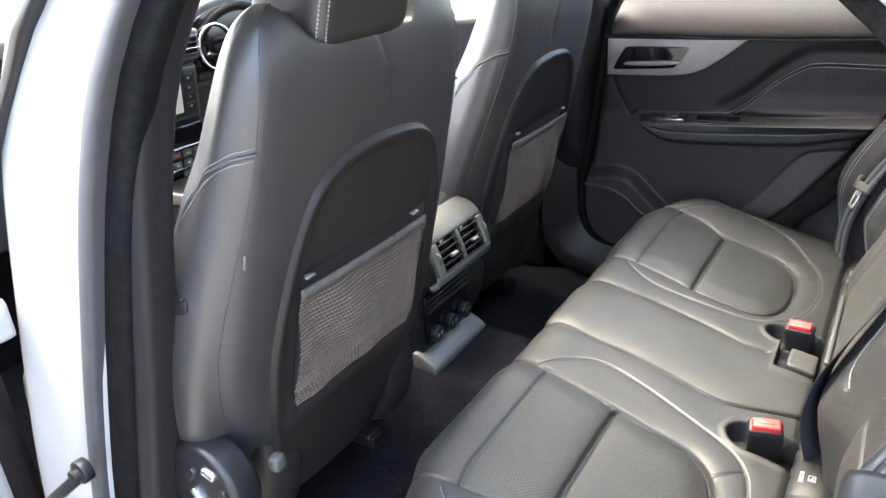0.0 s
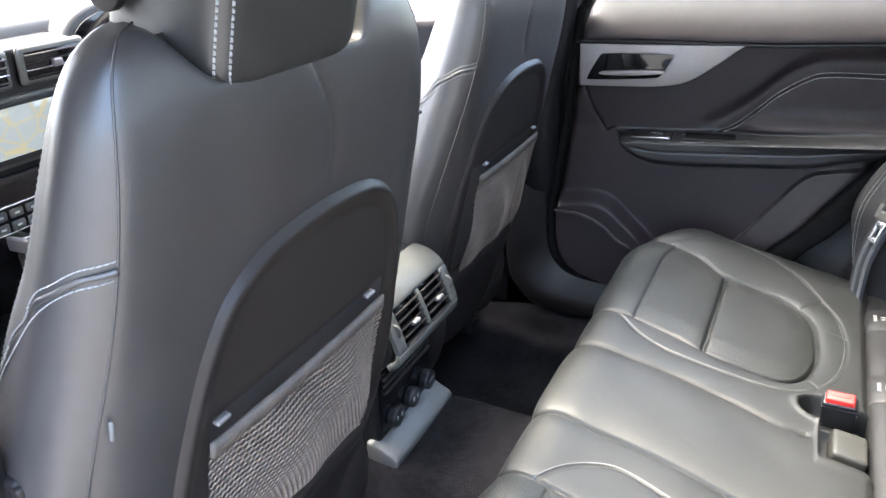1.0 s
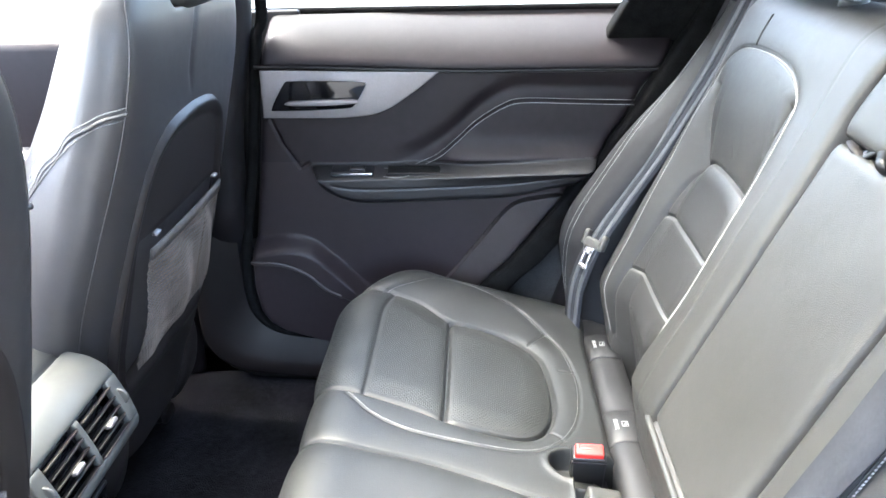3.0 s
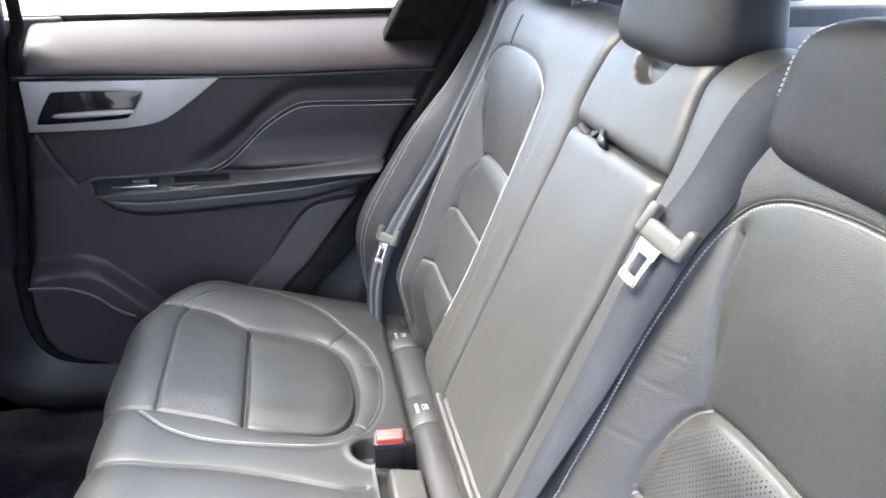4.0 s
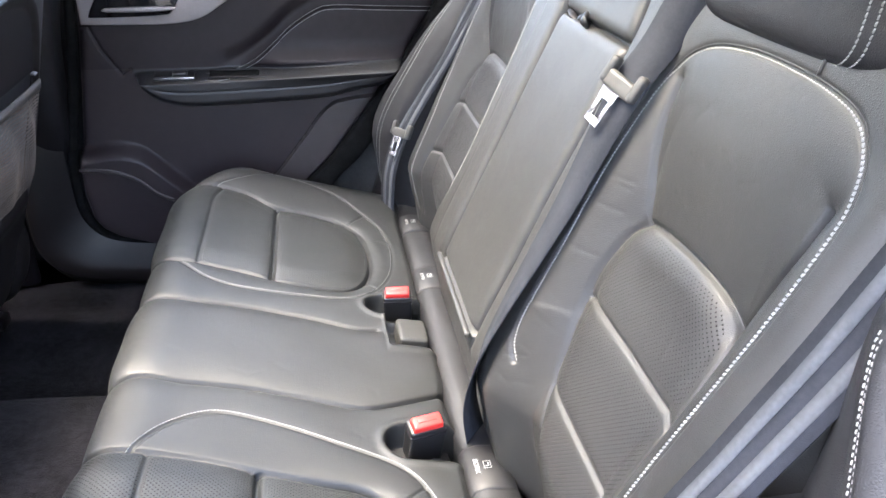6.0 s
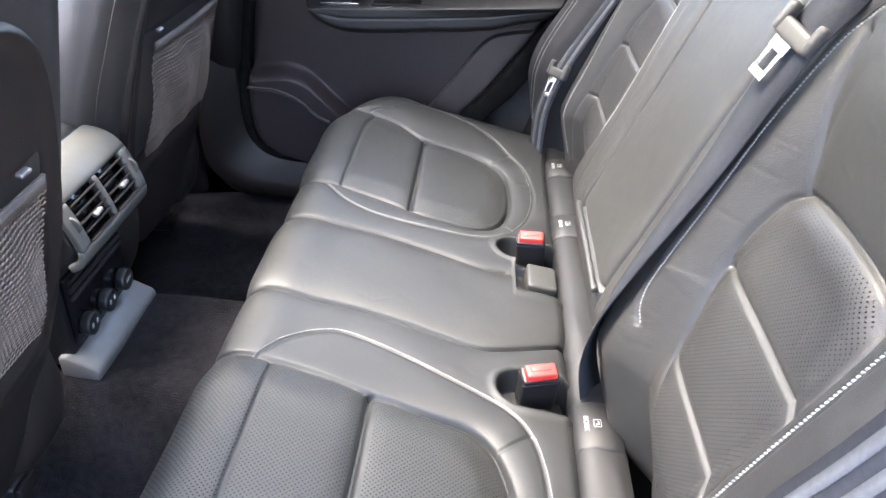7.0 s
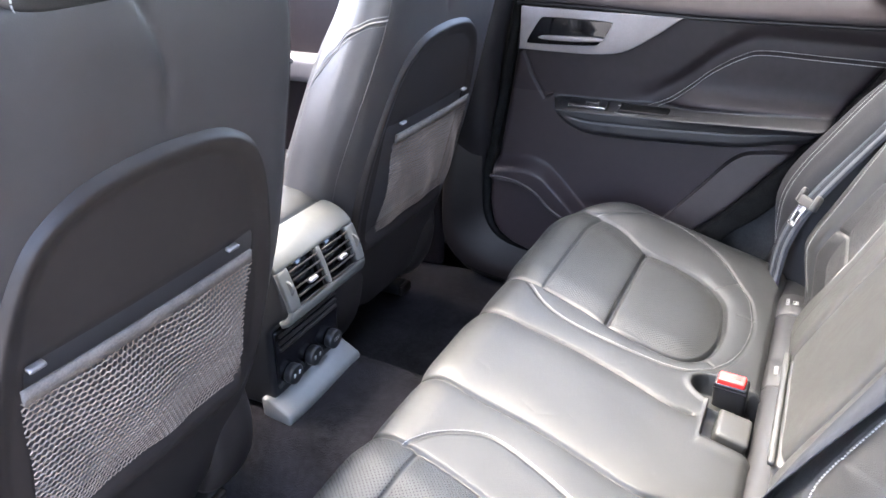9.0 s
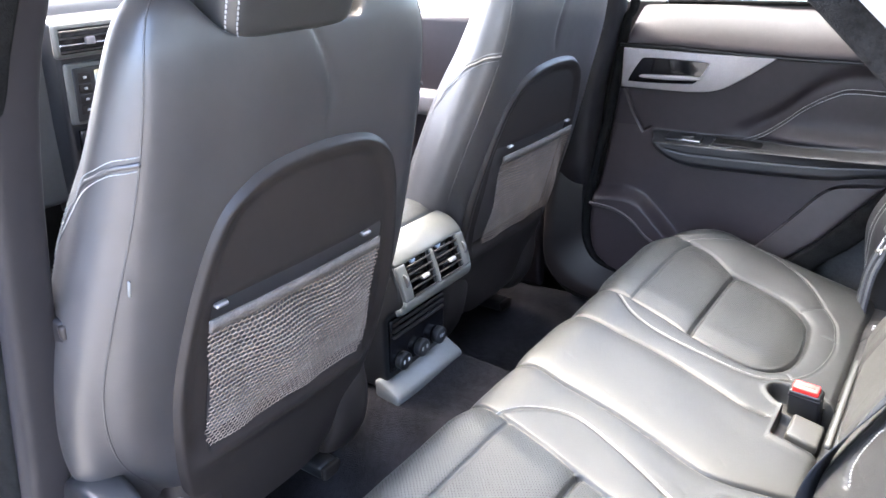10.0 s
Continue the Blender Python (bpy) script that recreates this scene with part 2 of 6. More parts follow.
def spline(points, n=60, closed=False):
    """Catmull-Rom through the control points, resampled evenly."""
    p = np.array(points, float)
    q = np.vstack([p[-1], p, p[0], p[1]]) if closed else np.vstack([2 * p[0] - p[1], p, 2 * p[-1] - p[-2]])
    out = []
    for i in range(1, len(q) - 2):
        t = np.linspace(0, 1, 12, endpoint=False)[:, None]
        a, b, c, d = q[i - 1], q[i], q[i + 1], q[i + 2]
        out.append(0.5 * (2 * b + (c - a) * t + (2 * a - 5 * b + 4 * c - d) * t ** 2 + (3 * b - a - 3 * c + d) * t ** 3))
    out = np.vstack(out + [q[-2][None]])
    s = np.concatenate([[0], np.cumsum(np.linalg.norm(np.diff(out, axis=0), axis=1))])
    u = np.linspace(0, s[-1], n)
    return np.stack([np.interp(u, s, out[:, k]) for k in range(out.shape[1])], 1)


def polyline_distance(px, py, line):
    """Distance of each grid point to a 2D polyline."""
    best = np.full(px.shape, 9.0)
    for (ax, ay), (bx, by) in zip(line[:-1], line[1:]):
        dx, dy = bx - ax, by - ay
        t = np.clip(((px - ax) * dx + (py - ay) * dy) / (dx * dx + dy * dy + 1e-12), 0, 1)
        best = np.minimum(best, np.hypot(px - ax - t * dx, py - ay - t * dy))
    return best


def inside(px, py, poly):
    r = np.zeros(px.shape, bool)
    for (ax, ay), (bx, by) in zip(poly, np.roll(poly, -1, axis=0)):
        hit = ((ay > py) != (by > py)) & (px < (bx - ax) * (py - ay) / (by - ay + 1e-12) + ax)
        r ^= hit
    return r


def smooth_step(x, a, b):
    t = np.clip((x - a) / (b - a), 0, 1)
    return t * t * (3 - 2 * t)


def grid_normals(P):
    du, dv = np.gradient(P, axis=0), np.gradient(P, axis=1)
    n = np.cross(du, dv)
    return n / (np.linalg.norm(n, axis=2, keepdims=True) + 1e-12)


def sheet(P, ids, spec, parent, flip=False):
    """Cuts one fine surface grid into panels. spec: id -> (name, material, label)."""
    N = grid_normals(P) * (-1 if flip else 1)
    n, m = P.shape[:2]
    idx = np.arange(n * m).reshape(n, m)
    quads = np.stack([idx[:-1, :-1], idx[1:, :-1], idx[1:, 1:], idx[:-1, 1:]], -1)
    if flip:
        quads = quads[..., ::-1]
    for k, (name, mat, label) in spec.items():
        q = quads[ids[:-1, :-1] == k]
        if not len(q):
            continue
        used, inv = np.unique(q, return_inverse=True)
        part(name, (P.reshape(-1, 3)[used], inv.reshape(-1, 4)), mat, parent, label, normals=N.reshape(-1, 3)[used])


def sample(P, u, v):
    """Bilinear point of a grid at fractional indices."""
    u, v = np.clip(u, 0, P.shape[0] - 1.001), np.clip(v, 0, P.shape[1] - 1.001)
    i, j = u.astype(int), v.astype(int)
    a, b = (u - i)[:, None], (v - j)[:, None]
    return P[i, j] * (1 - a) * (1 - b) + P[i + 1, j] * a * (1 - b) + P[i, j + 1] * (1 - a) * b + P[i + 1, j + 1] * a * b


def dashes(pts, normals, length=0.0042, pitch=0.0058, width=0.0015, lift=0.0006, slant=0.0):
    """Sewing thread: short raised stitches along a line on a surface."""
    s = np.concatenate([[0], np.cumsum(np.linalg.norm(np.diff(pts, axis=0), axis=1))])
    V, F = [], []
    for c in np.arange(pitch / 2, s[-1], pitch):
        a = np.array([np.interp(c - length / 2, s, pts[:, k]) for k in range(3)])
        b = np.array([np.interp(c + length / 2, s, pts[:, k]) for k in range(3)])
        nn = np.array([np.interp(c, s, normals[:, k]) for k in range(3)])
        nn /= np.linalg.norm(nn) + 1e-9
        t = (b - a) / (np.linalg.norm(b - a) + 1e-9)
        w = np.cross(nn, t) * width / 2
        a, b = a + w * slant, b - w * slant
        o = len(V)
        low, high = nn * -0.001, nn * lift
        V += [a - w + low, a + w + low, b + w + low, b - w + low,
              a * 0.8 + b * 0.2 - w * 0.6 + high, a * 0.8 + b * 0.2 + w * 0.6 + high, a * 0.2 + b * 0.8 + w * 0.6 + high, a * 0.2 + b * 0.8 - w * 0.6 + high]
        F += [(o + 4, o + 5, o + 6, o + 7), (o, o + 1, o + 5, o + 4), (o + 1, o + 2, o + 6, o + 5), (o + 2, o + 3, o + 7, o + 6), (o + 3, o, o + 4, o + 7)]
    return V, F


def tube(pts, r, sides=10, flat=1.0):
    pts = np.array(pts, float)
    V, F = [], []
    t = np.gradient(pts, axis=0)
    t /= np.linalg.norm(t, axis=1, keepdims=True) + 1e-12
    ref = np.array([0, 0, 1.0]) if abs(t[0][2]) < 0.9 else np.array([0, 1.0, 0])
    for k, (p, d) in enumerate(zip(pts, t)):
        a = np.cross(d, ref)
        a /= np.linalg.norm(a) + 1e-12
        b = np.cross(a, d)
        ref = b
        for j in range(sides):
            q = 2 * math.pi * j / sides
            V.append(p + r * (a * math.cos(q) + b * flat * math.sin(q)))
    n = len(pts)
    for k in range(n - 1):
        for j in range(sides):
            F.append((k * sides + j, k * sides + (j + 1) % sides, (k + 1) * sides + (j + 1) % sides, (k + 1) * sides + j))
    F += [tuple(range(sides))[::-1], tuple((n - 1) * sides + j for j in range(sides))]
    return V, F


def loft(loops, caps=True):
    """Skin through closed loops of equal point count."""
    n, m = len(loops), len(loops[0])
    V = [p for loop in loops for p in loop]
    F = [(k * m + j, k * m + (j + 1) % m, (k + 1) * m + (j + 1) % m, (k + 1) * m + j) for k in range(n - 1) for j in range(m)]
    if caps:
        F += [tuple(range(m))[::-1], tuple((n - 1) * m + j for j in range(m))]
    return V, F


def rbox(size, bevel=0.004, segments=3, m=None, taper=None):
    """A box with rounded edges, centred, moved by m."""
    bm = bmesh.new()
    bmesh.ops.create_cube(bm, size=1.0)
    for v in bm.verts:
        k = taper if (taper and v.co.z > 0) else 1.0
        v.co = Vector((v.co.x * size[0] * k, v.co.y * size[1] * k, v.co.z * size[2]))
    if bevel:
        bmesh.ops.bevel(bm, geom=list(bm.edges), offset=bevel, segments=segments, affect="EDGES", profile=0.6)
    if m is not None:
        bmesh.ops.transform(bm, matrix=m, verts=bm.verts)
    return bm


def slab(outline, depth, bevel=0.003, frame_m=None, segments=2):
    """A plate with the given 2D outline in local x, y and a thickness along local z, edges rounded."""
    bm = bmesh.new()
    f = bm.faces.new([bm.verts.new((float(x), float(y), 0)) for x, y in outline])
    r = bmesh.ops.extrude_face_region(bm, geom=[f])
    bmesh.ops.translate(bm, vec=(0, 0, depth), verts=[v for v in r["geom"] if isinstance(v, bmesh.types.BMVert)])
    bmesh.ops.recalc_face_normals(bm, faces=bm.faces)
    if bevel:
        edges = [e for e in bm.edges if e.calc_face_angle(0) > 0.6]
        bmesh.ops.bevel(bm, geom=edges, offset=bevel, segments=segments, affect="EDGES", profile=0.6, clamp_overlap=True)
    if frame_m is not None:
        bmesh.ops.transform(bm, matrix=frame_m, verts=bm.verts)
    return bm


def disc(r, depth, m, sides=28, bevel=0.001):
    a = np.linspace(0, 2 * math.pi, sides, endpoint=False)
    return slab(np.stack([r * np.cos(a), r * np.sin(a)], 1), depth, bevel, m)


def ribbon(path, across, width, thick=0.0013, strips=((-0.5, 0.5),), n=80):
    """A strap along a path; across: its width direction at each control point."""
    c, w = spline(path, n), spline(across, n)
    w /= np.linalg.norm(w, axis=1, keepdims=True)
    t = np.gradient(c, axis=0)
    nn = np.cross(w, t)
    nn /= np.linalg.norm(nn, axis=1, keepdims=True) + 1e-12
    out = []
    for a, b in strips:
        loops = [[c[k] + w[k] * width * a + nn[k] * thick / 2, c[k] + w[k] * width * b + nn[k] * thick / 2,
                  c[k] + w[k] * width * b - nn[k] * thick / 2, c[k] + w[k] * width * a - nn[k] * thick / 2] for k in range(n)]
        out.append(loft(loops))
    return out


def axes(x, y, z, at):
    """A matrix from three directions and a place."""
    return Matrix.Translation(at) @ Matrix((x, y, z)).transposed().to_4x4()


def writing(text, size, m, mat, parent, name="lettering", depth=0.0003):
    cu = bpy.data.curves.new(name, "FONT")
    cu.body, cu.size, cu.extrude, cu.align_x, cu.align_y = text, size, depth, "CENTER", "CENTER"
    tmp = bpy.data.objects.new(name, cu)
    me = bpy.data.meshes.new_from_object(tmp)
    bpy.data.objects.remove(tmp)
    me.transform(m)
    me.materials.clear()
    me.materials.append(mat)
    ob = new(name, me)
    ob.parent = parent
    return ob

# ---- large structure ----
ground = part("ground", ([(-60, -60, -0.42), (60, -60, -0.42), (60, 60, -0.42), (-60, 60, -0.42)], [(0, 1, 2, 3)]), PAVING, smooth=False)
tagged(ground, "grey paving around the parked car", "ground", kind="structure")

shell_thing = thing("car_body", "white painted car body with dark lined cabin, rear door open", "car", kind="structure")


def box_part(name, lo, hi, mat, parent, bevel=0.004, label=""):
    lo, hi = Vector(lo), Vector(hi)
    return part(name, rbox(hi - lo, bevel, 2, Matrix.Translation((lo + hi) / 2)), mat, parent, label)


# roof with its lining, front bulkhead, boot walls
# roof stays out of view; its opening is sized to steer sun onto the bench
for nm, mt, z0, z1, g in (("roof_lining", LINER, 1.19, 1.22, 0.0), ("roof_panel", PAINT, 1.225, 1.25, 0.02)):
    for x0, x1, y0, y1 in ((-1.34, -1.02, -0.58, 0.58), (-1.02, -0.80, -0.58, -0.43), (-1.02, -0.80, 0.43, 0.58), (0.42, 0.95, -0.58, 0.58), (-0.80, 0.42, -0.58, -0.43), (-0.80, 0.42, 0.43, 0.58), (0.08, 0.42, -0.43, 0.43)):
        w = 1.22 if nm == "roof_panel" else 1.0
        box_part(nm, (x0 - g, y0 * (w if y0 < -0.5 else 1.0) - g, z0), (x1 + g, y1 * (w if y1 > 0.5 else 1.0) + g, z1), mt, shell_thing, 0.006)
pane = part("roof_glass", rbox((1.18, 0.92, 0.006), 0.0, 1, Matrix.Translation((-0.47, 0, 1.256))), ROOF_GLASS, shell_thing, "assumed tinted glass roof panel, out of view", smooth=False)
box_part("bulkhead", (-2.2, -0.74, -0.05), (-1.95, 0.74, 0.60), BLACK, shell_thing, 0.01)
box_part("bonnet", (-3.0, -0.80, 0.50), (-1.9, 0.80, 0.62), PAINT, shell_thing, 0.03, "white bonnet ahead of the windscreen")
box_part("tailgate", (1.25, -0.70, -0.10), (1.33, 0.70, 0.80), TRUNK, shell_thing, 0.01)
box_part("boot_floor", (0.38, -0.70, 0.20), (1.25, 0.70, 0.24), TRUNK, shell_thing, 0.004)
box_part("boot_side", (0.36, 0.66, 0.20), (1.25, 0.78, 0.84), TRUNK, shell_thing, 0.01)
box_part("boot_side", (0.36, -0.78, 0.20), (1.25, -0.66, 0.84), TRUNK, shell_thing, 0.01)
box_part("underfloor", (-2.0, -0.80, -0.08), (0.5, 0.80, -0.03), BLACK, shell_thing, 0.01)
box_part("parcel_shelf", (0.42, -0.66, 0.78), (1.22, 0.66, 0.80), TRUNK, shell_thing, 0.004, "dark roll-out luggage cover")

# floor carpet with the raised centre tunnel
yy, xx = np.meshgrid(np.linspace(-0.74, 0.74, 150), np.linspace(-1.9, -0.30, 150))
zz = 0.03 + 0.155 * (1 - smooth_step(np.abs(yy), 0.10, 0.25))
zz += 0.006 * np.sin(xx * 13 + yy * 9) * np.sin(yy * 17 - xx * 5) + 0.02 * smooth_step(np.abs(yy), 0.62, 0.70)
P = np.stack([xx, yy, zz], 2)
carpet = thing("floor", "black carpeted cabin floor with raised centre tunnel", "floor", kind="structure")
sheet(P, np.zeros(P.shape[:2], int), {0: ("carpet", CARPET, "")}, carpet)


# ---- rear door on the far side, with its window ----
ARM_LOW = [(-0.56, 0.575), (-0.518, 0.556), (-0.503, 0.535), (-0.476, 0.504), (-0.442, 0.485), (-0.386, 0.476), (-0.223, 0.481), (-0.107, 0.488), (-0.036, 0.503), (0.08, 0.52), (0.24, 0.53)]
ARM_TOP = [(-0.56, 0.547), (-0.518, 0.549), (-0.358, 0.552), (-0.216, 0.556), (0.024, 0.566), (0.24, 0.572)]
SPEAKER_OUT = [(-0.72, 0.372), (-0.64, 0.383), (-0.57, 0.392), (-0.522, 0.381), (-0.487, 0.352), (-0.445, 0.310), (-0.40, 0.268), (-0.30, 0.21)]
SPEAKER_IN = [(-0.72, 0.348), (-0.64, 0.349), (-0.583, 0.344), (-0.532, 0.321), (-0.497, 0.288), (-0.465, 0.270), (-0.42, 0.25), (-0.32, 0.20)]
DIAGONAL = [(-0.30, 0.235), (-0.27, 0.272), (-0.225, 0.322), (-0.165, 0.398), (-0.125, 0.450), (-0.095, 0.474), (-0.06, 0.482), (-0.02, 0.487), (0.1, 0.49)]
trim_z = lambda x: 0.744 - 0.012 * smooth_step(x, -0.56, -0.15)


def along(points, x, n=80):
    c = spline(points, n)
    return np.interp(x, c[:, 0], c[:, 1])


def door_surface(x, z):
    """Depth of the inner door face: sill pad, trim line, arm rest, lower bulges."""
    tz = trim_z(x)
    y = 0.725 + 0.085 * np.clip((z - tz - 0.008) / 0.085, 0, 1) ** 1.6
    y = y - 0.012 * smooth_step(z, tz - 0.002, tz + 0.007)
    # arm rest: round underside, upright front, shelf sloping back to the panel
    low, high = along(ARM_LOW, x), along(ARM_TOP, x)
    size = 0.056 * smooth_step(high - low, 0.0, 0.035)
    rise = np.clip((z - low) / 0.022, 0, 1)
    body = np.sqrt(np.clip(1 - (1 - rise) ** 2, 0, 1)) * (1 - smooth_step(z, high - 0.016, high + 0.002) ** 0.8)
    y = y - size * body
    seam = z - (0.5 * low + 0.5 * high + 0.002)
    y = y + 0.0022 * np.exp(-(seam / 0.0018) ** 2) * smooth_step(x, -0.47, -0.44)
    line = polyline_distance(x, z, [(-0.60, 0.642), (-0.583, 0.645), (-0.563, 0.593), (-0.532, 0.543), (-0.514, 0.553)])
    y = y + 0.005 * np.exp(-(line / 0.0025) ** 2)
    # upper arm-rest cover: a raised pad under the sewn curve, hollow above it
    cz = np.interp(x, *spline(DOOR_CURVE, 50).T, left=0.545, right=0.671)
    wide = smooth_step(x, -0.36, -0.25)
    y = y + 0.010 * np.exp(-((z - cz - 0.022) / 0.020) ** 2) * wide
    y = y - 0.007 * (1 - smooth_step(z, cz - 0.004, cz + 0.006)) * smooth_step(z, 0.55, 0.565) * wide
    y = y + 0.004 * np.exp(-((z - cz) / 0.0025) ** 2) * wide
    y = y - 0.026 * np.exp(-((z - 0.566) / 0.022) ** 2) * smooth_step(x, -0.30, -0.18)
    # speaker bulge, its cover and the sloping trim by the seat
    rz, iz = along(SPEAKER_OUT, x), along(SPEAKER_IN, x)
    y = y - 0.036 * (1 - smooth_step(z, rz - 0.026, rz + 0.010))
    y = y + 0.010 * (1 - smooth_step(z, iz - 0.010, iz))
    dz = along(DIAGONAL, x)
    y = y - 0.014 * (1 - smooth_step(z, dz - 0.006, dz)) * smooth_step(x, -0.31, -0.26)
    return y


DOOR_CURVE = [(-0.36, 0.546), (-0.33, 0.545), (-0.298, 0.550), (-0.26, 0.568), (-0.215, 0.603), (-0.177, 0.637), (-0.127, 0.668), (-0.087, 0.678), (0.024, 0.675), (0.17, 0.671)]
nx, nz = 300, 380
xg, zg = np.meshgrid(np.linspace(-0.69, 0.24, nx), np.linspace(0.11, 0.832, nz), indexing="ij")
front = np.interp(zg, [0.11, 0.135, 0.161, 0.179, 0.20, 0.226, 0.281, 0.335, 0.53, 0.80, 0.85], [-0.35, -0.44, -0.54, -0.60, -0.632, -0.648, -0.656, -0.654, -0.623, -0.584, -0.577])
rear = np.interp(zg, [0.11, 0.20, 0.297, 0.345, 0.423, 0.478, 0.625, 0.729, 0.834, 0.85], [-0.3, -0.24, -0.155, -0.105, -0.045, -0.002, 0.10, 0.165, 0.225, 0.235])
fr = (xg + 0.69) / 0.93
xs = front + (rear - front) * fr
ys = door_surface(xs, zg)
edge = np.minimum(fr, 1 - fr) * 0.8
ys = ys + 0.03 * np.exp(-edge / 0.006)
DOOR_P = np.stack([xs, ys, zg], 2)
ids = np.where(zg > trim_z(xs) + 0.002, 1, 0)
cz = np.interp(xs, *spline(DOOR_CURVE, 50).T, left=0.0, right=0.671)
ids = np.where((zg < cz) & (zg > 0.555) & (xs > -0.36), 2, ids)
ids = np.where(zg <= 0.555, 4, ids)
ids = np.where((zg > along(ARM_LOW, xs) - 0.001) & (zg <= along(ARM_TOP, xs) + 0.003) & (xs > -0.515), 3, ids)
ids = np.where((zg < along(DIAGONAL, xs)) & (xs > -0.275), 5, ids)
door_r = thing("rear_door", "closed rear door lined in black vinyl with satin silver handle plate", "door", at=(-0.2, 0.75, 0.1))
sheet(DOOR_P, ids, {0: ("upper_panel", SOFT, ""), 1: ("sill_pad", SOFT, "padded black sill top below the window"), 2: ("armrest_panel", SOFT, ""),
                    3: ("armrest", ARM_LEATHER, "padded black arm rest"), 4: ("lower_panel", DOOR_LOW, "dark brown-grey moulded lower panel"), 5: ("slanted_trim", KICK, "smooth grey-brown slanted trim")}, door_r)
box_part("door_core", (-0.60, 0.815, 0.05), (0.24, 0.86, 0.84), PAINT, door_r, 0.01, "white painted outer skin")


def on_door(curve2, lift=0.0):
    return np.array([(x, float(door_surface(np.array([x]), np.array([z]))[0]) - lift, z) for x, z in curve2])


flat_n = np.tile([0, -1.0, 0], (200, 1))
for dz in (0.0, -0.007):
    c = on_door(spline(DOOR_CURVE, 200) + np.array([0, dz + 0.001]), 0.0015)
    part("stitching", dashes(c, flat_n, 0.0044, 0.0054, 0.0013, 0.0009), THREAD, door_r, "pale sewing thread")
part("trim_line", tube(on_door([(x, float(trim_z(np.array(x))) + 0.001) for x in np.linspace(-0.60, 0.17, 60)], 0.002), 0.004, 8), BLACK, door_r)
# beads paler than the panel, so the rim's highlight sits in their colour
for dz, r in ((0.0, 0.0032), (-0.009, 0.0018)):
    part("cover_bead", tube(on_door(spline([(-0.648, 0.349 + dz), (-0.583, 0.344 + dz), (-0.532, 0.321 + dz), (-0.497, 0.288 + dz), (-0.465, 0.270 + dz)], 50), 0.001), r, 6), KICK, door_r, "moulded edge of the speaker cover, paler as its highlight")

# silver handle plate with its recess and lever
door_m = axes((1, 0, 0), (0, 0, 1), (0, -1, 0), (0, 0.722, 0))
plate = spline([(-0.592, 0.648), (-0.50, 0.647), (-0.42, 0.648), (-0.36, 0.658), (-0.305, 0.69), (-0.247, 0.733)], 40)
outline = np.vstack([plate, [(-0.42, 0.736), (-0.59, 0.740)]])
handle_plate = part("handle_plate", slab(outline, 0.007, 0.002, door_m), SILVER, door_r, "satin silver handle plate")
bez = [(-0.578, 0.664), (-0.57, 0.660), (-0.425, 0.664), (-0.41, 0.670), (-0.384, 0.712), (-0.387, 0.719), (-0.535, 0.722), (-0.545, 0.718)]
for k in range(3):
    bez = [q for a, b in zip(bez, bez[1:] + bez[:1]) for q in ((0.75 * a[0] + 0.25 * b[0], 0.75 * a[1] + 0.25 * b[1]), (0.25 * a[0] + 0.75 * b[0], 0.25 * a[1] + 0.75 * b[1]))]
part("handle_recess", slab(bez, 0.0085, 0.001, door_m), GLOSS, handle_plate, "gloss black recessed cup")
part("recess_rim", tube([(x, 0.7125, z) for x, z in bez + bez[:1]], 0.0014, 8), SILVER, handle_plate, "thin bright rim")
part("lever", slab(spline([(-0.537, 0.674), (-0.47, 0.673), (-0.405, 0.677), (-0.403, 0.682), (-0.43, 0.684), (-0.537, 0.681)], 30, True)[:-1], 0.011, 0.002, axes((1, 0, 0), (0, 0, 1), (0, -1, 0), (0, 0.716, 0))), SILVER, handle_plate, "satin silver pull lever")
# window switch and grip slot on the arm rest
def door_frame(x, z, lift):
    """Axes lying on the inner face of the door: along it, up it, out of it."""
    f = lambda q: float(door_surface(np.array([x]), np.array([q]))[0])
    up = Vector((0, f(z + 0.006) - f(z - 0.006), 0.012)).normalized()
    out = Vector((1, 0, 0)).cross(up)
    out = out if out.y < 0 else -out
    p = Vector((x, f(z), z)) + out * lift
    return axes((1, 0, 0), up, out, p)


sw_m = door_frame(-0.422, 0.543, 0.001)
switch = part("window_switch", rbox((0.085, 0.036, 0.008), 0.003, 2, sw_m), BLACK, door_r, "black window switch in bright frame")
part("switch_frame", rbox((0.082, 0.006, 0.004), 0.001, 2, sw_m @ Matrix.Translation((0, -0.014, 0.004))), CHROME, switch)
part("rocker", rbox((0.03, 0.016, 0.008), 0.003, 2, sw_m @ Matrix.Translation((0.01, 0.003, 0.005))), BLACK, switch)
slot_m = door_frame(-0.279, 0.546, 0.0)
slot = part("grip_slot", rbox((0.146, 0.030, 0.004), 0.0015, 2, slot_m), SEAL, door_r, "dark grip slot")
part("slot_lip", rbox((0.150, 0.004, 0.006), 0.0015, 2, slot_m @ Matrix.Translation((0, -0.016, 0.001))), PILLAR_GREY, slot)
part("slot_lip", rbox((0.150, 0.003, 0.006), 0.0012, 2, slot_m @ Matrix.Translation((0, 0.015, 0.001))), PILLAR_GREY, slot)
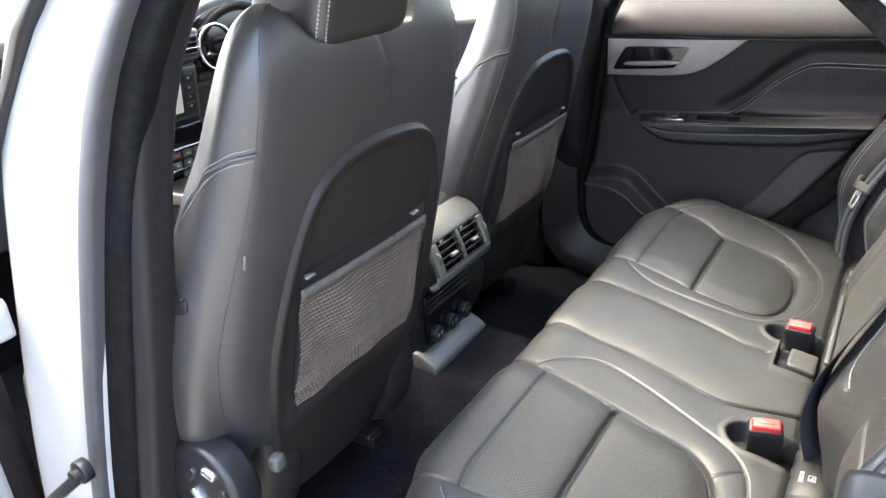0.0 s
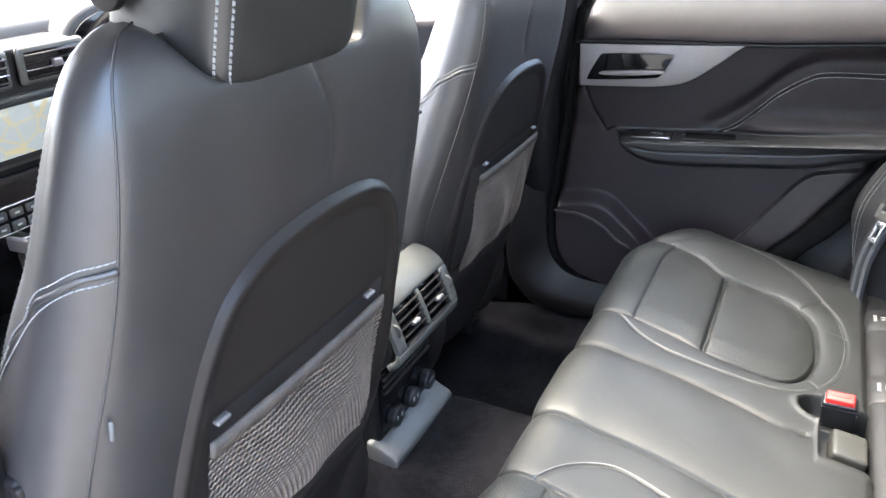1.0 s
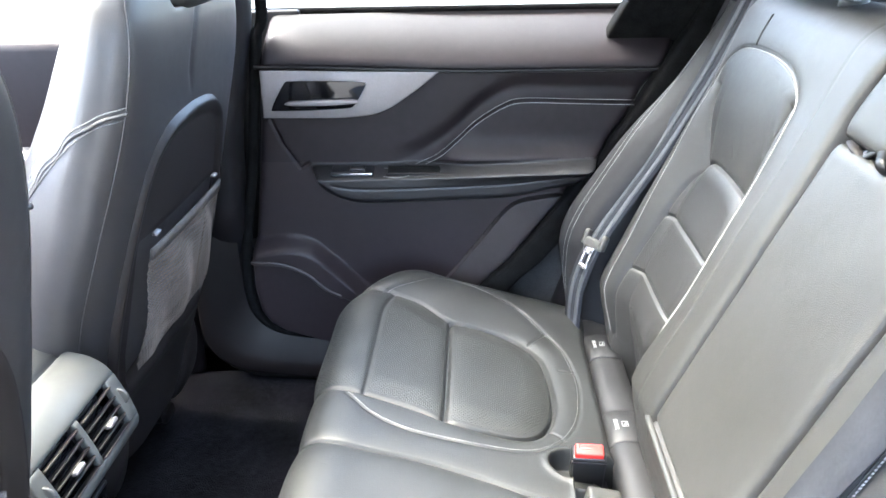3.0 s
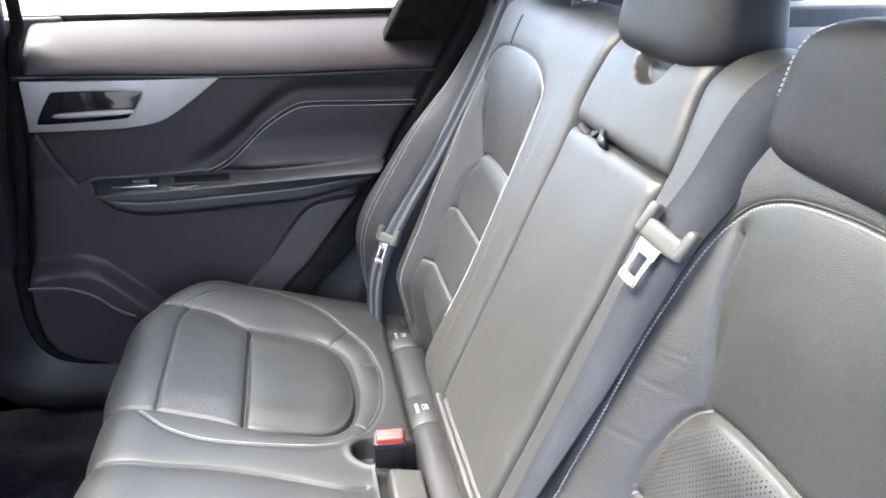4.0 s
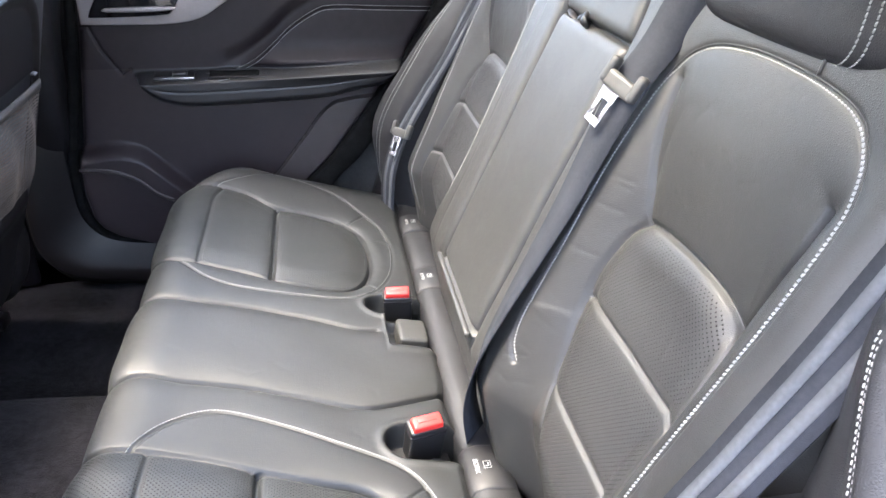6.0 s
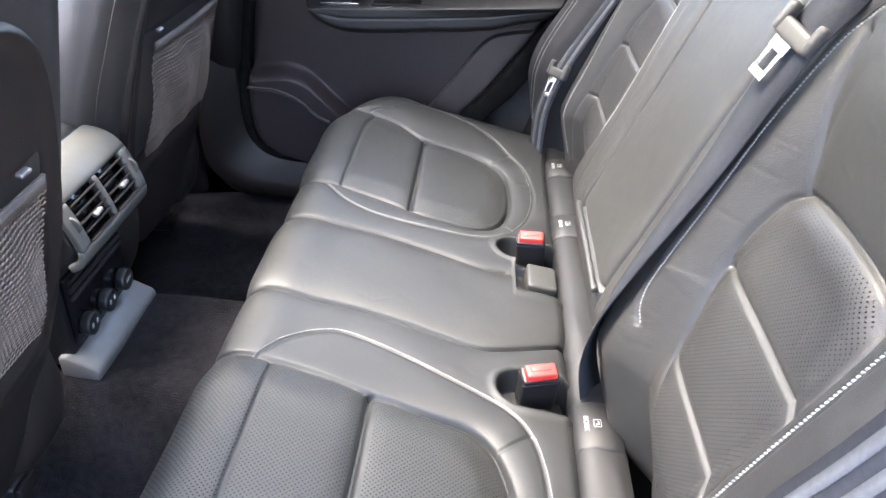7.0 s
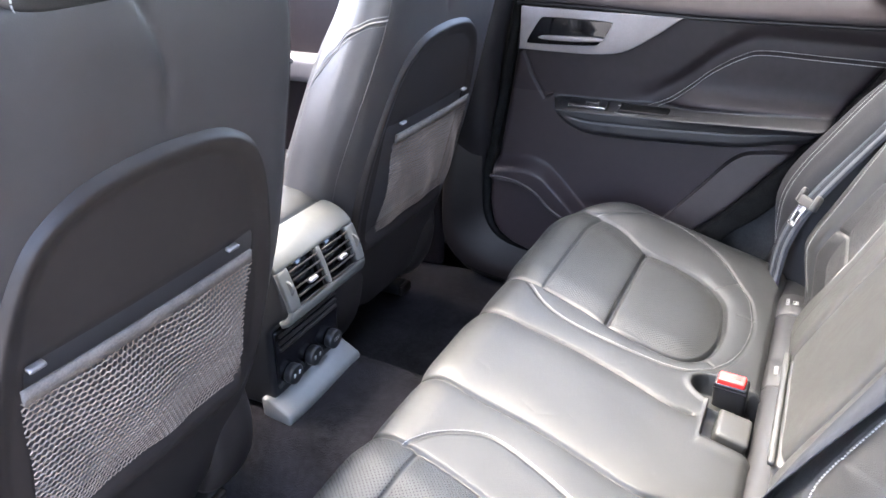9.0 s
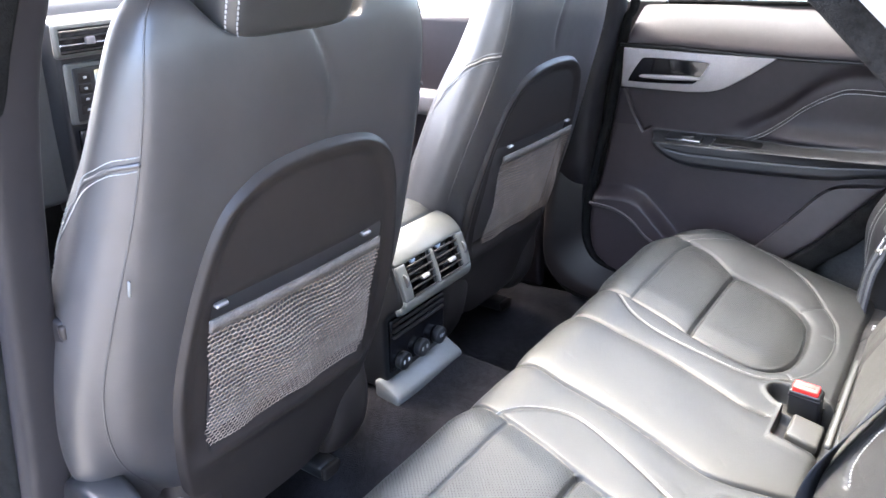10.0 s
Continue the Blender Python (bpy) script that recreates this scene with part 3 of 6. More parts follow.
# sill weather strip, quarter blind
part("weather_strip", rbox((0.90, 0.02, 0.012), 0.004, 2, Matrix.Translation((-0.18, 0.812, 0.836))), SEAL, door_r)
window_r = thing("window_1", "clear rear side window of the far door", "window", kind="structure")
wp = part("pane", ([(-0.62, 0.815, 0.835), (0.25, 0.815, 0.835), (0.20, 0.62, 1.19), (-0.56, 0.62, 1.19), (-0.62, 0.819, 0.835), (0.25, 0.819, 0.835), (0.20, 0.624, 1.19), (-0.56, 0.624, 1.19)],
                   [(0, 1, 2, 3), (7, 6, 5, 4), (0, 4, 5, 1), (1, 5, 6, 2), (2, 6, 7, 3), (3, 7, 4, 0)]), GLASS, window_r, smooth=False)
wp.visible_shadow = False
part("window_frame", rbox((0.04, 0.03, 0.40), 0.006, 2, axes((1, 0, 0), (0, 0.87, 0.49), (0.12, -0.49, 0.86), (0.235, 0.715, 1.02))), SEAL, window_r)
quarter = [(0.03, 0.862), (0.06, 0.845), (0.25, 0.845), (0.25, 1.05), (0.12, 1.05)]
part("frame_corner", slab(spline(quarter, 40, True)[:-1], 0.03, 0.006, axes((1, 0, 0), (0, -0.45, 0.89), (0, -0.89, -0.45), (0.03, 1.165, 0.02))), SEAL, window_r)


# ---- pillars, sills, seals ----
def pillar(name, path, size, mat, parent, label="", n=24, power=4.0):
    """A post with a rounded rectangular section along a path."""
    c = spline(path, n)
    a = np.linspace(0, 2 * math.pi, 24, endpoint=False)
    sx = np.sign(np.cos(a)) * np.abs(np.cos(a)) ** (2 / power) * size[0] / 2
    sy = np.sign(np.sin(a)) * np.abs(np.sin(a)) ** (2 / power) * size[1] / 2
    return part(name, loft([[(p[0] + x, p[1] + y, p[2]) for x, y in zip(sx, sy)] for p in c]), mat, parent, label)


bp_r = thing("pillar_right", "dark trimmed centre pillar between the doors", "pillar", kind="structure")
pillar("trim", [(-0.72, 0.80, 0.05), (-0.73, 0.795, 0.25), (-0.735, 0.775, 0.36), (-0.725, 0.735, 0.41), (-0.715, 0.712, 0.50), (-0.70, 0.706, 0.64), (-0.66, 0.715, 0.85), (-0.62, 0.61, 1.2)], (0.13, 0.10), PILLAR_GREY, bp_r)
part("seal", tube(spline([(-0.20, 0.722, 0.150), (-0.43, 0.722, 0.150), (-0.55, 0.722, 0.156), (-0.61, 0.722, 0.170), (-0.648, 0.722, 0.195), (-0.668, 0.722, 0.24), (-0.670, 0.722, 0.31), (-0.660, 0.722, 0.39), (-0.628, 0.728, 0.56), (-0.592, 0.732, 0.80), (-0.577, 0.735, 0.85), (-0.55, 0.62, 1.2)], 90), 0.011, 10), SEAL, bp_r, "black rubber door seal")
box_part("pillar_back", (-0.78, 0.79, 0.0), (-0.52, 0.83, 0.84), BLACK, bp_r, 0.006)
box_part("pillar_foot", (-0.95, 0.735, 0.0), (-0.52, 0.84, 0.36), BLACK, bp_r, 0.01)
sill_r = thing("sill_right", "dark plastic door sill trim curving up to the pillar", "sill trim", kind="structure")
a = np.linspace(0, 2 * math.pi, 20, endpoint=False)
edge_path = spline([(-0.752, 0.690, 0.46), (-0.764, 0.675, 0.36), (-0.770, 0.67, 0.25), (-0.768, 0.675, 0.17), (-0.74, 0.68, 0.115), (-0.69, 0.685, 0.085), (-0.60, 0.69, 0.07), (-0.45, 0.69, 0.06), (-0.2, 0.69, 0.06)], 60)
outer_path = spline([(-0.678, 0.708, 0.48), (-0.678, 0.708, 0.392), (-0.678, 0.708, 0.304), (-0.673, 0.708, 0.235), (-0.649, 0.708, 0.191), (-0.61, 0.708, 0.167), (-0.541, 0.708, 0.155), (-0.424, 0.708, 0.149), (-0.199, 0.708, 0.149)], 60)
w = np.linspace(0, 1, 22)[None, :, None]
face = edge_path[:, None] * (1 - w) + outer_path[:, None] * w
roll = np.array([0.004, -0.008, 0.006])
lip = edge_path[:, None] + np.array([0.0, 0.030, -0.030]) * (1 - np.linspace(0, 1, 8)[None, :-1, None])
face = np.concatenate([lip, face + roll * np.sin(np.clip(w / 0.35, 0, 1) * math.pi / 2) * (1 - w)], 1)
sheet(face, np.zeros(face.shape[:2], int), {0: ("kick_panel", SILL, "smooth dark sill panel with a rolled inner edge")}, sill_r)
box_part("sill_plate", (-0.95, 0.735, 0.0), (-0.1, 0.80, 0.125), BLACK, sill_r, 0.01)
cp_r = thing("pillar_rear_right", "dark lower rear pillar and seal beside the seat", "pillar", kind="structure")
pillar("seal", [(-0.215, 0.725, 0.18), (-0.125, 0.725, 0.297), (-0.075, 0.725, 0.345), (-0.015, 0.725, 0.423), (0.028, 0.725, 0.478), (0.13, 0.725, 0.625), (0.195, 0.725, 0.735), (0.255, 0.725, 0.84), (0.27, 0.66, 1.0), (0.27, 0.60, 1.2)], (0.07, 0.05), SEAL, cp_r, "black flocked door seal")
pillar("trim", [(0.02, 0.76, 0.10), (0.10, 0.75, 0.35), (0.22, 0.74, 0.60), (0.33, 0.73, 0.85), (0.38, 0.62, 1.2)], (0.16, 0.09), PILLAR_GREY, cp_r)

box_part("arch_lining", (-0.16, 0.735, 0.02), (0.40, 0.80, 0.50), TRUNK, cp_r, 0.01)
box_part("arch_floor", (-0.20, 0.60, 0.0), (0.40, 0.78, 0.16), TRUNK, cp_r, 0.01)

bp_l = thing("pillar_left", "white painted centre pillar with black seal and grey inner trim", "pillar", kind="structure")
pz = [0.05, 0.20, 0.346, 0.529, 0.729, 0.828, 0.915, 0.99, 1.08, 1.19]
edge_in = [-0.76, -0.73, -0.686, -0.628, -0.568, -0.535, -0.494, -0.444, -0.38, -0.30]
fuzz_in = [-0.83, -0.775, -0.727, -0.665, -0.602, -0.558, -0.507, -0.452, -0.388, -0.308]
fuzz_out = [-0.88, -0.835, -0.795, -0.73, -0.648, -0.60, -0.548, -0.491, -0.43, -0.35]
py_in = [-0.70, -0.70, -0.70, -0.70, -0.70, -0.70, -0.70, -0.695, -0.67, -0.63]
pillar("inner_trim", [(a - 0.052, y, z) for a, y, z in zip(edge_in, py_in, pz)], (0.044, 0.05), PILLAR_GREY, bp_l, "grey plastic inner trim")
pillar("seal", [((a + b) / 2 - 0.026, y - 0.018, z) for a, b, y, z in zip(fuzz_in, fuzz_out, py_in, pz)], (0.068, 0.03), SEAL, bp_l, "black flocked rubber seal")
pillar("jamb_edge", [(b - 0.020, y - 0.036, z) for b, y, z in zip(fuzz_out, py_in, pz)], (0.026, 0.034), JAMB_GREY, bp_l, "grey inner edge of the jamb")
pillar("jamb", [(b - 0.125 + 0.026 - 0.014 * max(0.0, (z - 0.5) / 0.5), y - 0.030, z) for b, y, z in zip(fuzz_out, py_in, pz)], (0.19, 0.04), PAINT, bp_l, "white painted door jamb", power=3.0)
shift = lambda path, dx, dy: [(x + dx, y + dy, z) for x, y, z in path]
pillar("outer_strip", [(-1.05, -0.765, 0.62), (-0.83, -0.755, 0.805), (-0.73, -0.75, 0.897), (-0.687, -0.75, 0.939), (-0.623, -0.75, 0.998), (-0.54, -0.71, 1.07), (-0.42, -0.64, 1.19)], (0.022, 0.02), BLACK, bp_l, "black window strip")
cp_l = thing("pillar_rear_left", "black flocked seal of the open rear doorway", "pillar", kind="structure")
rear_edge = [(0.36, -0.70, 0.64), (0.27, -0.69, 0.745), (0.195, -0.675, 0.833), (0.146, -0.67, 0.89), (0.106, -0.665, 0.934), (0.084, -0.66, 0.956), (0.035, -0.65, 1.0), (-0.07, -0.62, 1.10), (-0.18, -0.59, 1.19)]
pillar("seal", rear_edge, (0.036, 0.03), SEAL, cp_l, "black flocked rubber seal")
pillar("jamb", shift(rear_edge, 0.062, -0.030)[2:], (0.11, 0.04), PAINT, cp_l, "white painted doorway edge")
pillar("arch_seal", [(0.02, -0.715, 0.10), (0.10, -0.715, 0.35), (0.22, -0.71, 0.55), (0.30, -0.70, 0.70)], (0.06, 0.03), SEAL, cp_l)
quarter_l = [(0.06, 0.05), (0.17, 0.40), (0.28, 0.60), (0.39, 0.70), (0.30, 0.80), (0.235, 0.86), (0.145, 0.955), (0.06, 1.05), (-0.07, 1.19), (0.95, 1.19), (1.25, 0.80), (1.25, 0.05)]
for nm, y0, mt in (("quarter_panel", -0.725, PAINT), ("quarter_lining", -0.690, TRUNK)):
    part(nm, slab(quarter_l, 0.03, 0.006, axes((1, 0, 0), (0, 0, 1), (0, -1, 0), (0, y0, 0))), mt, cp_l)
quarter_r = [(0.22, 0.05), (0.26, 0.80), (0.24, 1.19), (0.80, 1.19), (1.0, 0.80), (1.25, 0.80), (1.25, 0.05)]
part("quarter_lining", slab(quarter_r, 0.04, 0.006, axes((1, 0, 0), (0, 0, 1), (0, -1, 0), (0, 0.80, 0))), TRUNK, cp_r)
sill_l = thing("sill_left", "dark door sill of the open doorway", "sill trim", kind="structure")
box_part("sill_plate", (-0.95, -0.80, 0.0), (0.0, -0.69, 0.10), DOOR_LOW, sill_l, 0.02)

# other windows: front doors, windscreen frame
for s, nm in ((1, "front_door"), (-1, "front_door")):
    d = thing(nm, "closed front door with dark inner lining", "door", "front doors")
    box_part("panel", (-1.75, s * 0.745 - 0.03, 0.05), (-0.80 if s > 0 else -1.06, s * 0.745 + 0.03, 0.80), SOFT, d, 0.02)
    box_part("outer_skin", (-1.80, s * 0.81 - 0.03, 0.0), (-0.80 if s > 0 else -1.02, s * 0.81 + 0.03, 0.82), PAINT, d, 0.02, "white outer skin")
    pillar("window_frame", [(-1.95, s * 0.72, 0.80), (-1.65, s * 0.66, 1.02), (-1.32, s * 0.60, 1.20)], (0.07, 0.05), BLACK, d)
left_glass = part("side_glass", rbox((0.90, 0.006, 0.36), 0.0, 1, axes((1, 0, 0), (0, 0.88, 0.47), (0, -0.47, 0.88), (-1.30, -0.71, 0.98))), GLASS, bpy.data.objects["front_door.001"], "clear side window")
left_glass.visible_shadow = False
part("armrest", rbox((0.55, 0.06, 0.07), 0.02, 3, Matrix.Translation((-1.25, 0.70, 0.56))), SILVER, bpy.data.objects["front_door"], "satin grey arm rest trim")

# ---- rear seat cushion ----
def profile_grid(profile, ns, ys):
    """Sweeps a side profile (x, z) across the car: points, side normals, arc lengths."""
    c = spline(profile, ns)
    t = np.gradient(c, axis=0)
    t /= np.linalg.norm(t, axis=1, keepdims=True)
    nrm = np.stack([-t[:, 1], t[:, 0]], 1)
    s = np.concatenate([[0], np.cumsum(np.linalg.norm(np.diff(c, axis=0), axis=1))])
    return c, nrm, s


NS, NY = 330, 600
C_PROFILE = [(-0.33, 0.05), (-0.385, 0.11), (-0.415, 0.20), (-0.432, 0.28), (-0.428, 0.328), (-0.405, 0.351), (-0.37, 0.354), (-0.32, 0.342), (-0.22, 0.320), (-0.10, 0.294), (0.0, 0.272), (0.02, 0.262), (0.028, 0.235), (0.03, 0.18)]
cc, cn, cs = profile_grid(C_PROFILE, NS, None)
top = int(np.argmin(np.abs(cc[:, 0] + 0.40) + (cc[:, 1] < 0.34) * 9))
s_of_x = lambda x: np.interp(x, cc[top:, 0], cs[top:])
C_Y = np.linspace(-0.675, 0.675, NY)
S_, Y_ = np.meshgrid(cs, C_Y, indexing="ij")
RINGS = ([(-0.374, 0.230), (-0.335, 0.195), (-0.29, 0.175), (-0.24, 0.167), (-0.18, 0.164), (-0.12, 0.168), (-0.077, 0.184), (-0.040, 0.222), (-0.016, 0.28), (-0.006, 0.36), (-0.012, 0.42), (-0.03, 0.484), (-0.09, 0.56), (-0.165, 0.604), (-0.25, 0.630), (-0.31, 0.625), (-0.345, 0.59), (-0.374, 0.545)],
         [(-0.370, -0.222), (-0.342, -0.180), (-0.306, -0.152), (-0.27, -0.144), (-0.204, -0.161), (-0.132, -0.189), (-0.062, -0.221), (-0.031, -0.255), (-0.018, -0.30), (-0.012, -0.36), (-0.016, -0.43), (-0.035, -0.50), (-0.12, -0.60), (-0.237, -0.637), (-0.335, -0.612), (-0.372, -0.548)])
INSERTS = ([(-0.43, 0.243), (-0.40, 0.240), (-0.346, 0.235), (-0.28, 0.224), (-0.222, 0.208), (-0.155, 0.201), (-0.10, 0.207), (-0.068, 0.240), (-0.053, 0.30), (-0.054, 0.365), (-0.067, 0.435), (-0.108, 0.478), (-0.165, 0.494), (-0.229, 0.502), (-0.295, 0.537), (-0.36, 0.550), (-0.43, 0.56)],
           [(-0.43, -0.219), (-0.40, -0.218), (-0.349, -0.222), (-0.288, -0.230), (-0.221, -0.242), (-0.155, -0.254), (-0.105, -0.263), (-0.075, -0.287), (-0.060, -0.322), (-0.054, -0.36), (-0.066, -0.44), (-0.11, -0.495), (-0.235, -0.505), (-0.357, -0.530), (-0.43, -0.54)])
MID_L = [(-0.47, -0.09), (-0.40, -0.078), (-0.34, -0.083), (-0.256, -0.087), (-0.18, -0.097), (-0.105, -0.110), (-0.064, -0.104), (0.0, -0.079), (0.03, -0.066)]
MID_R = [(-0.47, 0.125), (-0.40, 0.122), (-0.334, 0.118), (-0.25, 0.114), (-0.17, 0.100), (-0.095, 0.081), (-0.06, 0.082)]


def cushion_line(points, n=90):
    """A line on the cushion from plan x, y to arc length and y."""
    c = spline(points, n)
    s = np.where(c[:, 0] > -0.402, s_of_x(c[:, 0]), cs[top] - (-0.402 - c[:, 0]) * 2.0)
    return np.stack([s, c[:, 1]], 1)


height = 0.010 * smooth_step(np.abs(Y_), 0.50, 0.60) - 0.05 * np.clip((np.abs(Y_) - 0.61) / 0.065, 0, 1) ** 2.2
height = height + 0.004 * np.exp(-((Y_ - 0.012) / 0.085) ** 4)
rings, inserts = [], []
for sign in (1, -1):
    ring, ins = cushion_line(RINGS[sign < 0], 140), cushion_line(INSERTS[sign < 0], 120)
    rings.append(ring)
    inserts.append(ins)
    dr, di = polyline_distance(S_, Y_, ring), polyline_distance(S_, Y_, ins)
    height -= 0.0022 * np.exp(-(dr / 0.0024) ** 2) + 0.0012 * np.exp(-(dr / 0.012) ** 2)
    in_ins = inside(S_, Y_, ins)
    deep = smooth_step(S_, s_of_x(-0.26), s_of_x(-0.08))
    height -= (0.004 + 0.005 * deep) * np.exp(-(di / 0.0028) ** 2) + (0.002 + 0.009 * deep) * np.exp(-di / 0.011)
    height += np.where(in_ins, 0.006 * smooth_step(di, 0.0, 0.05) - 0.004 * deep * smooth_step(di, 0.0, 0.012), 0)
    for x, dep in ((-0.348, 0.0026), (-0.226, 0.008)):
        seam = np.abs(S_ - s_of_x(x))
        height -= np.where(in_ins, dep * np.exp(-(seam / 0.0026) ** 2) + dep * 0.9 * np.exp(-seam / 0.013), 0)
    for ax, ay, bx, by in (((-0.073, 0.235, -0.045, 0.212), (-0.085, 0.47, -0.05, 0.515), (-0.035, 0.40, -0.008, 0.40)) if sign > 0 else ((-0.068, 0.288, -0.03, 0.257), (-0.085, 0.48, -0.05, 0.51))):
        dl = polyline_distance(S_, Y_, cushion_line([(ax, sign * ay), ((ax + bx) / 2, sign * (ay + by) / 2), (bx, sign * by)], 12))
        height -= 0.002 * np.exp(-(dl / 0.002) ** 2)
for line, narrow, wide in ((MID_L, 0.0055, 0.0065), (MID_R, 0.005, 0.006)):
    dm = polyline_distance(S_, Y_, cushion_line(line, 60))
    height -= narrow * np.exp(-(dm / 0.0026) ** 2) + wide * np.exp(-dm / 0.013)
# pockets round the belt buckles, flap beside the far one
for x0, x1, y0, y1 in ((-0.066, 0.10, -0.205, -0.150), (-0.068, 0.10, 0.135, 0.185), (-0.038, 0.10, 0.045, 0.128)):
    s0, s1 = s_of_x(x0), s_of_x(0.02) + 0.05
    rad = 0.028 if y1 - y0 < 0.06 else 0.008
    mouth = np.hypot(np.clip(s0 + rad - S_, 0, None) / (rad + 0.004), (Y_ - (y0 + y1) / 2) / ((y1 - y0) / 2 + 0.003))
    mouth = np.where(rad < 0.01, np.maximum(np.clip(s0 + rad - S_, 0, None) / (rad + 0.004), np.abs(Y_ - (y0 + y1) / 2) / ((y1 - y0) / 2 + 0.003)), mouth)
    height -= 0.034 * (1 - smooth_step(mouth, 0.80, 1.12)) - 0.0025 * np.exp(-((mouth - 1.25) / 0.18) ** 2)
# gathered creases and slow unevenness of the hide
rng = np.random.RandomState(3)
for k in range(24):
    sx, yx, an, ln = rng.uniform(cs[top], cs[-20]), rng.uniform(-0.62, 0.62), rng.normal(0, 0.5), rng.uniform(0.008, 0.035)
    dl = polyline_distance(S_, Y_, [(sx, yx), (sx + ln * math.cos(an), yx + ln * math.sin(an))])
    height -= 0.0003 * np.exp(-(dl / 0.0025) ** 2)
height += 0.0007 * np.sin(S_ * 31 + 3 * np.sin(Y_ * 9)) * np.sin(Y_ * 23 + S_ * 7)
front_pull = 0.13 * np.clip((np.abs(Y_) - 0.47) / 0.20, 0, 1) ** 2
fade = np.clip((0.0 - cc[:, 0]) / 0.42, 0, 1)[:, None]
C_P = np.stack([cc[:, :1] + cn[:, :1] * height + front_pull * fade, Y_, cc[:, 1:] + cn[:, 1:] * height], 2)
ids = np.full(S_.shape, 0)
ids[(Y_ > -0.09) & (Y_ < 0.105)] = 1
for k, (ring, ins) in enumerate(zip(rings, inserts)):
    closed = np.vstack([ring, [(ring[-1][0] - 0.2, ring[-1][1]), (ring[0][0] - 0.2, ring[0][1])]])
    ids[inside(S_, Y_, closed)] = 10 + 10 * k
    in_ins = inside(S_, Y_, np.vstack([ins, [(0.0, ins[-1][1]), (0.0, ins[0][1])]]))
    ids[in_ins] = 14 + 10 * k
    flat = in_ins & (polyline_distance(S_, Y_, ins) > 0.009)
    for n_, lo, hi in ((11, -9.0, s_of_x(-0.348) - 0.004), (12, s_of_x(-0.348) + 0.004, s_of_x(-0.226) - 0.010), (13, s_of_x(-0.226) + 0.010, 9.0)):
        ids[flat & (S_ >= lo) & (S_ < hi)] = n_ + 10 * k
spec = {0: ("cover", LEATHER, ""), 1: ("middle_place", LEATHER, "")}
for k in (0, 10):
    spec.update({10 + k: ("bolster", LEATHER, ""), 11 + k: ("front_insert", PERF_XY, "perforated leather"), 12 + k: ("middle_insert", PERF_XY, "perforated leather"), 13 + k: ("rear_insert", PERF_XY, "perforated leather"), 14 + k: ("welt", LEATHER, "")})
cushion = thing("rear_bench", "black leather rear bench cushion with white stitching", "seat", at=(-0.2, 0, 0.05))
sheet(C_P, ids, spec, cushion)
C_N = grid_normals(C_P)
ds, dy = cs[1] - cs[0], C_Y[1] - C_Y[0]


def on_cushion(line):
    u, v = line[:, 0] / ds, (line[:, 1] - C_Y[0]) / dy
    return sample(C_P, u, v), sample(C_N, u, v)


for k, ring in enumerate(rings):
    sgn = 1 if k == 0 else -1
    p, nn = on_cushion(np.stack([spline(ring, 400)[:, 0], spline(ring, 400)[:, 1]], 1))
    off = np.cross(nn, np.gradient(p, axis=0))
    off /= np.linalg.norm(off, axis=1, keepdims=True) + 1e-9
    part("stitching", dashes(p + off * 0.004 + nn * 0.0016, nn, 0.0037, 0.0042, (0.0009, 0.0012)[k], (0.0008, 0.0010)[k], slant=0.6), THREAD, cushion, "white thread")
box_part("base", (-0.36, -0.60, 0.045), (0.02, 0.60, 0.23), BLACK, cushion, 0.02)

# strip with the child-seat anchor tabs between cushion and backrest
strip = thing("anchor_strip", "grey leather strip with printed child-seat anchor tabs", "seat trim")
sy = np.linspace(-0.60, 0.60, 160)
loops = []
for y in sy:
    bulge = 0.006 * math.sin((y + 0.3) * 30) * 0.3
    loops.append([(0.026, y, 0.20), (0.024, y, 0.252), (0.032, y, 0.264 + bulge), (0.048, y, 0.268 + bulge), (0.066, y, 0.266), (0.085, y, 0.262), (0.09, y, 0.20)])
part("roll", loft(loops), ROLL_LEATHER, strip)
for y in (-0.44, -0.224, 0.265, 0.50):
    over = [(0.0232, 0.235), (0.0228, 0.2535), (0.0305, 0.2665), (0.048, 0.2715), (0.066, 0.2695), (0.082, 0.265)]
    tab = part("anchor_tab", loft([[(x, y + dy, z + (-0.002 if abs(dy) > 0.037 else 0.0)) for x, z in over + [(x, z - 0.02) for x, z in over[::-1]]] for dy in (-0.039, -0.036, 0.0, 0.036, 0.039)]), ROLL_LEATHER, strip)
    writing("ISOFIX", 0.0085, axes((0, -1, 0), (1, 0, 0.1), (-0.1, 0, 1), (0.0395, y, 0.2712)), PRINT, tab, "print")
    part("symbol", tube([(0.0535 + 0.0045 * sx, y + 0.006 * sy, 0.2722) for sx, sy in ((-1, -1), (1, -1), (1, 1), (-1, 1), (-1, -1))], 0.0006, 4), PRINT, tab)
    part("symbol", tube([(0.0535 + 0.0045 * sx, y + 0.006 * sy, 0.2722) for sx, sy in ((-0.5, -0.4), (0.4, -0.3), (0.3, 0.5))], 0.0012, 4), PRINT, tab)


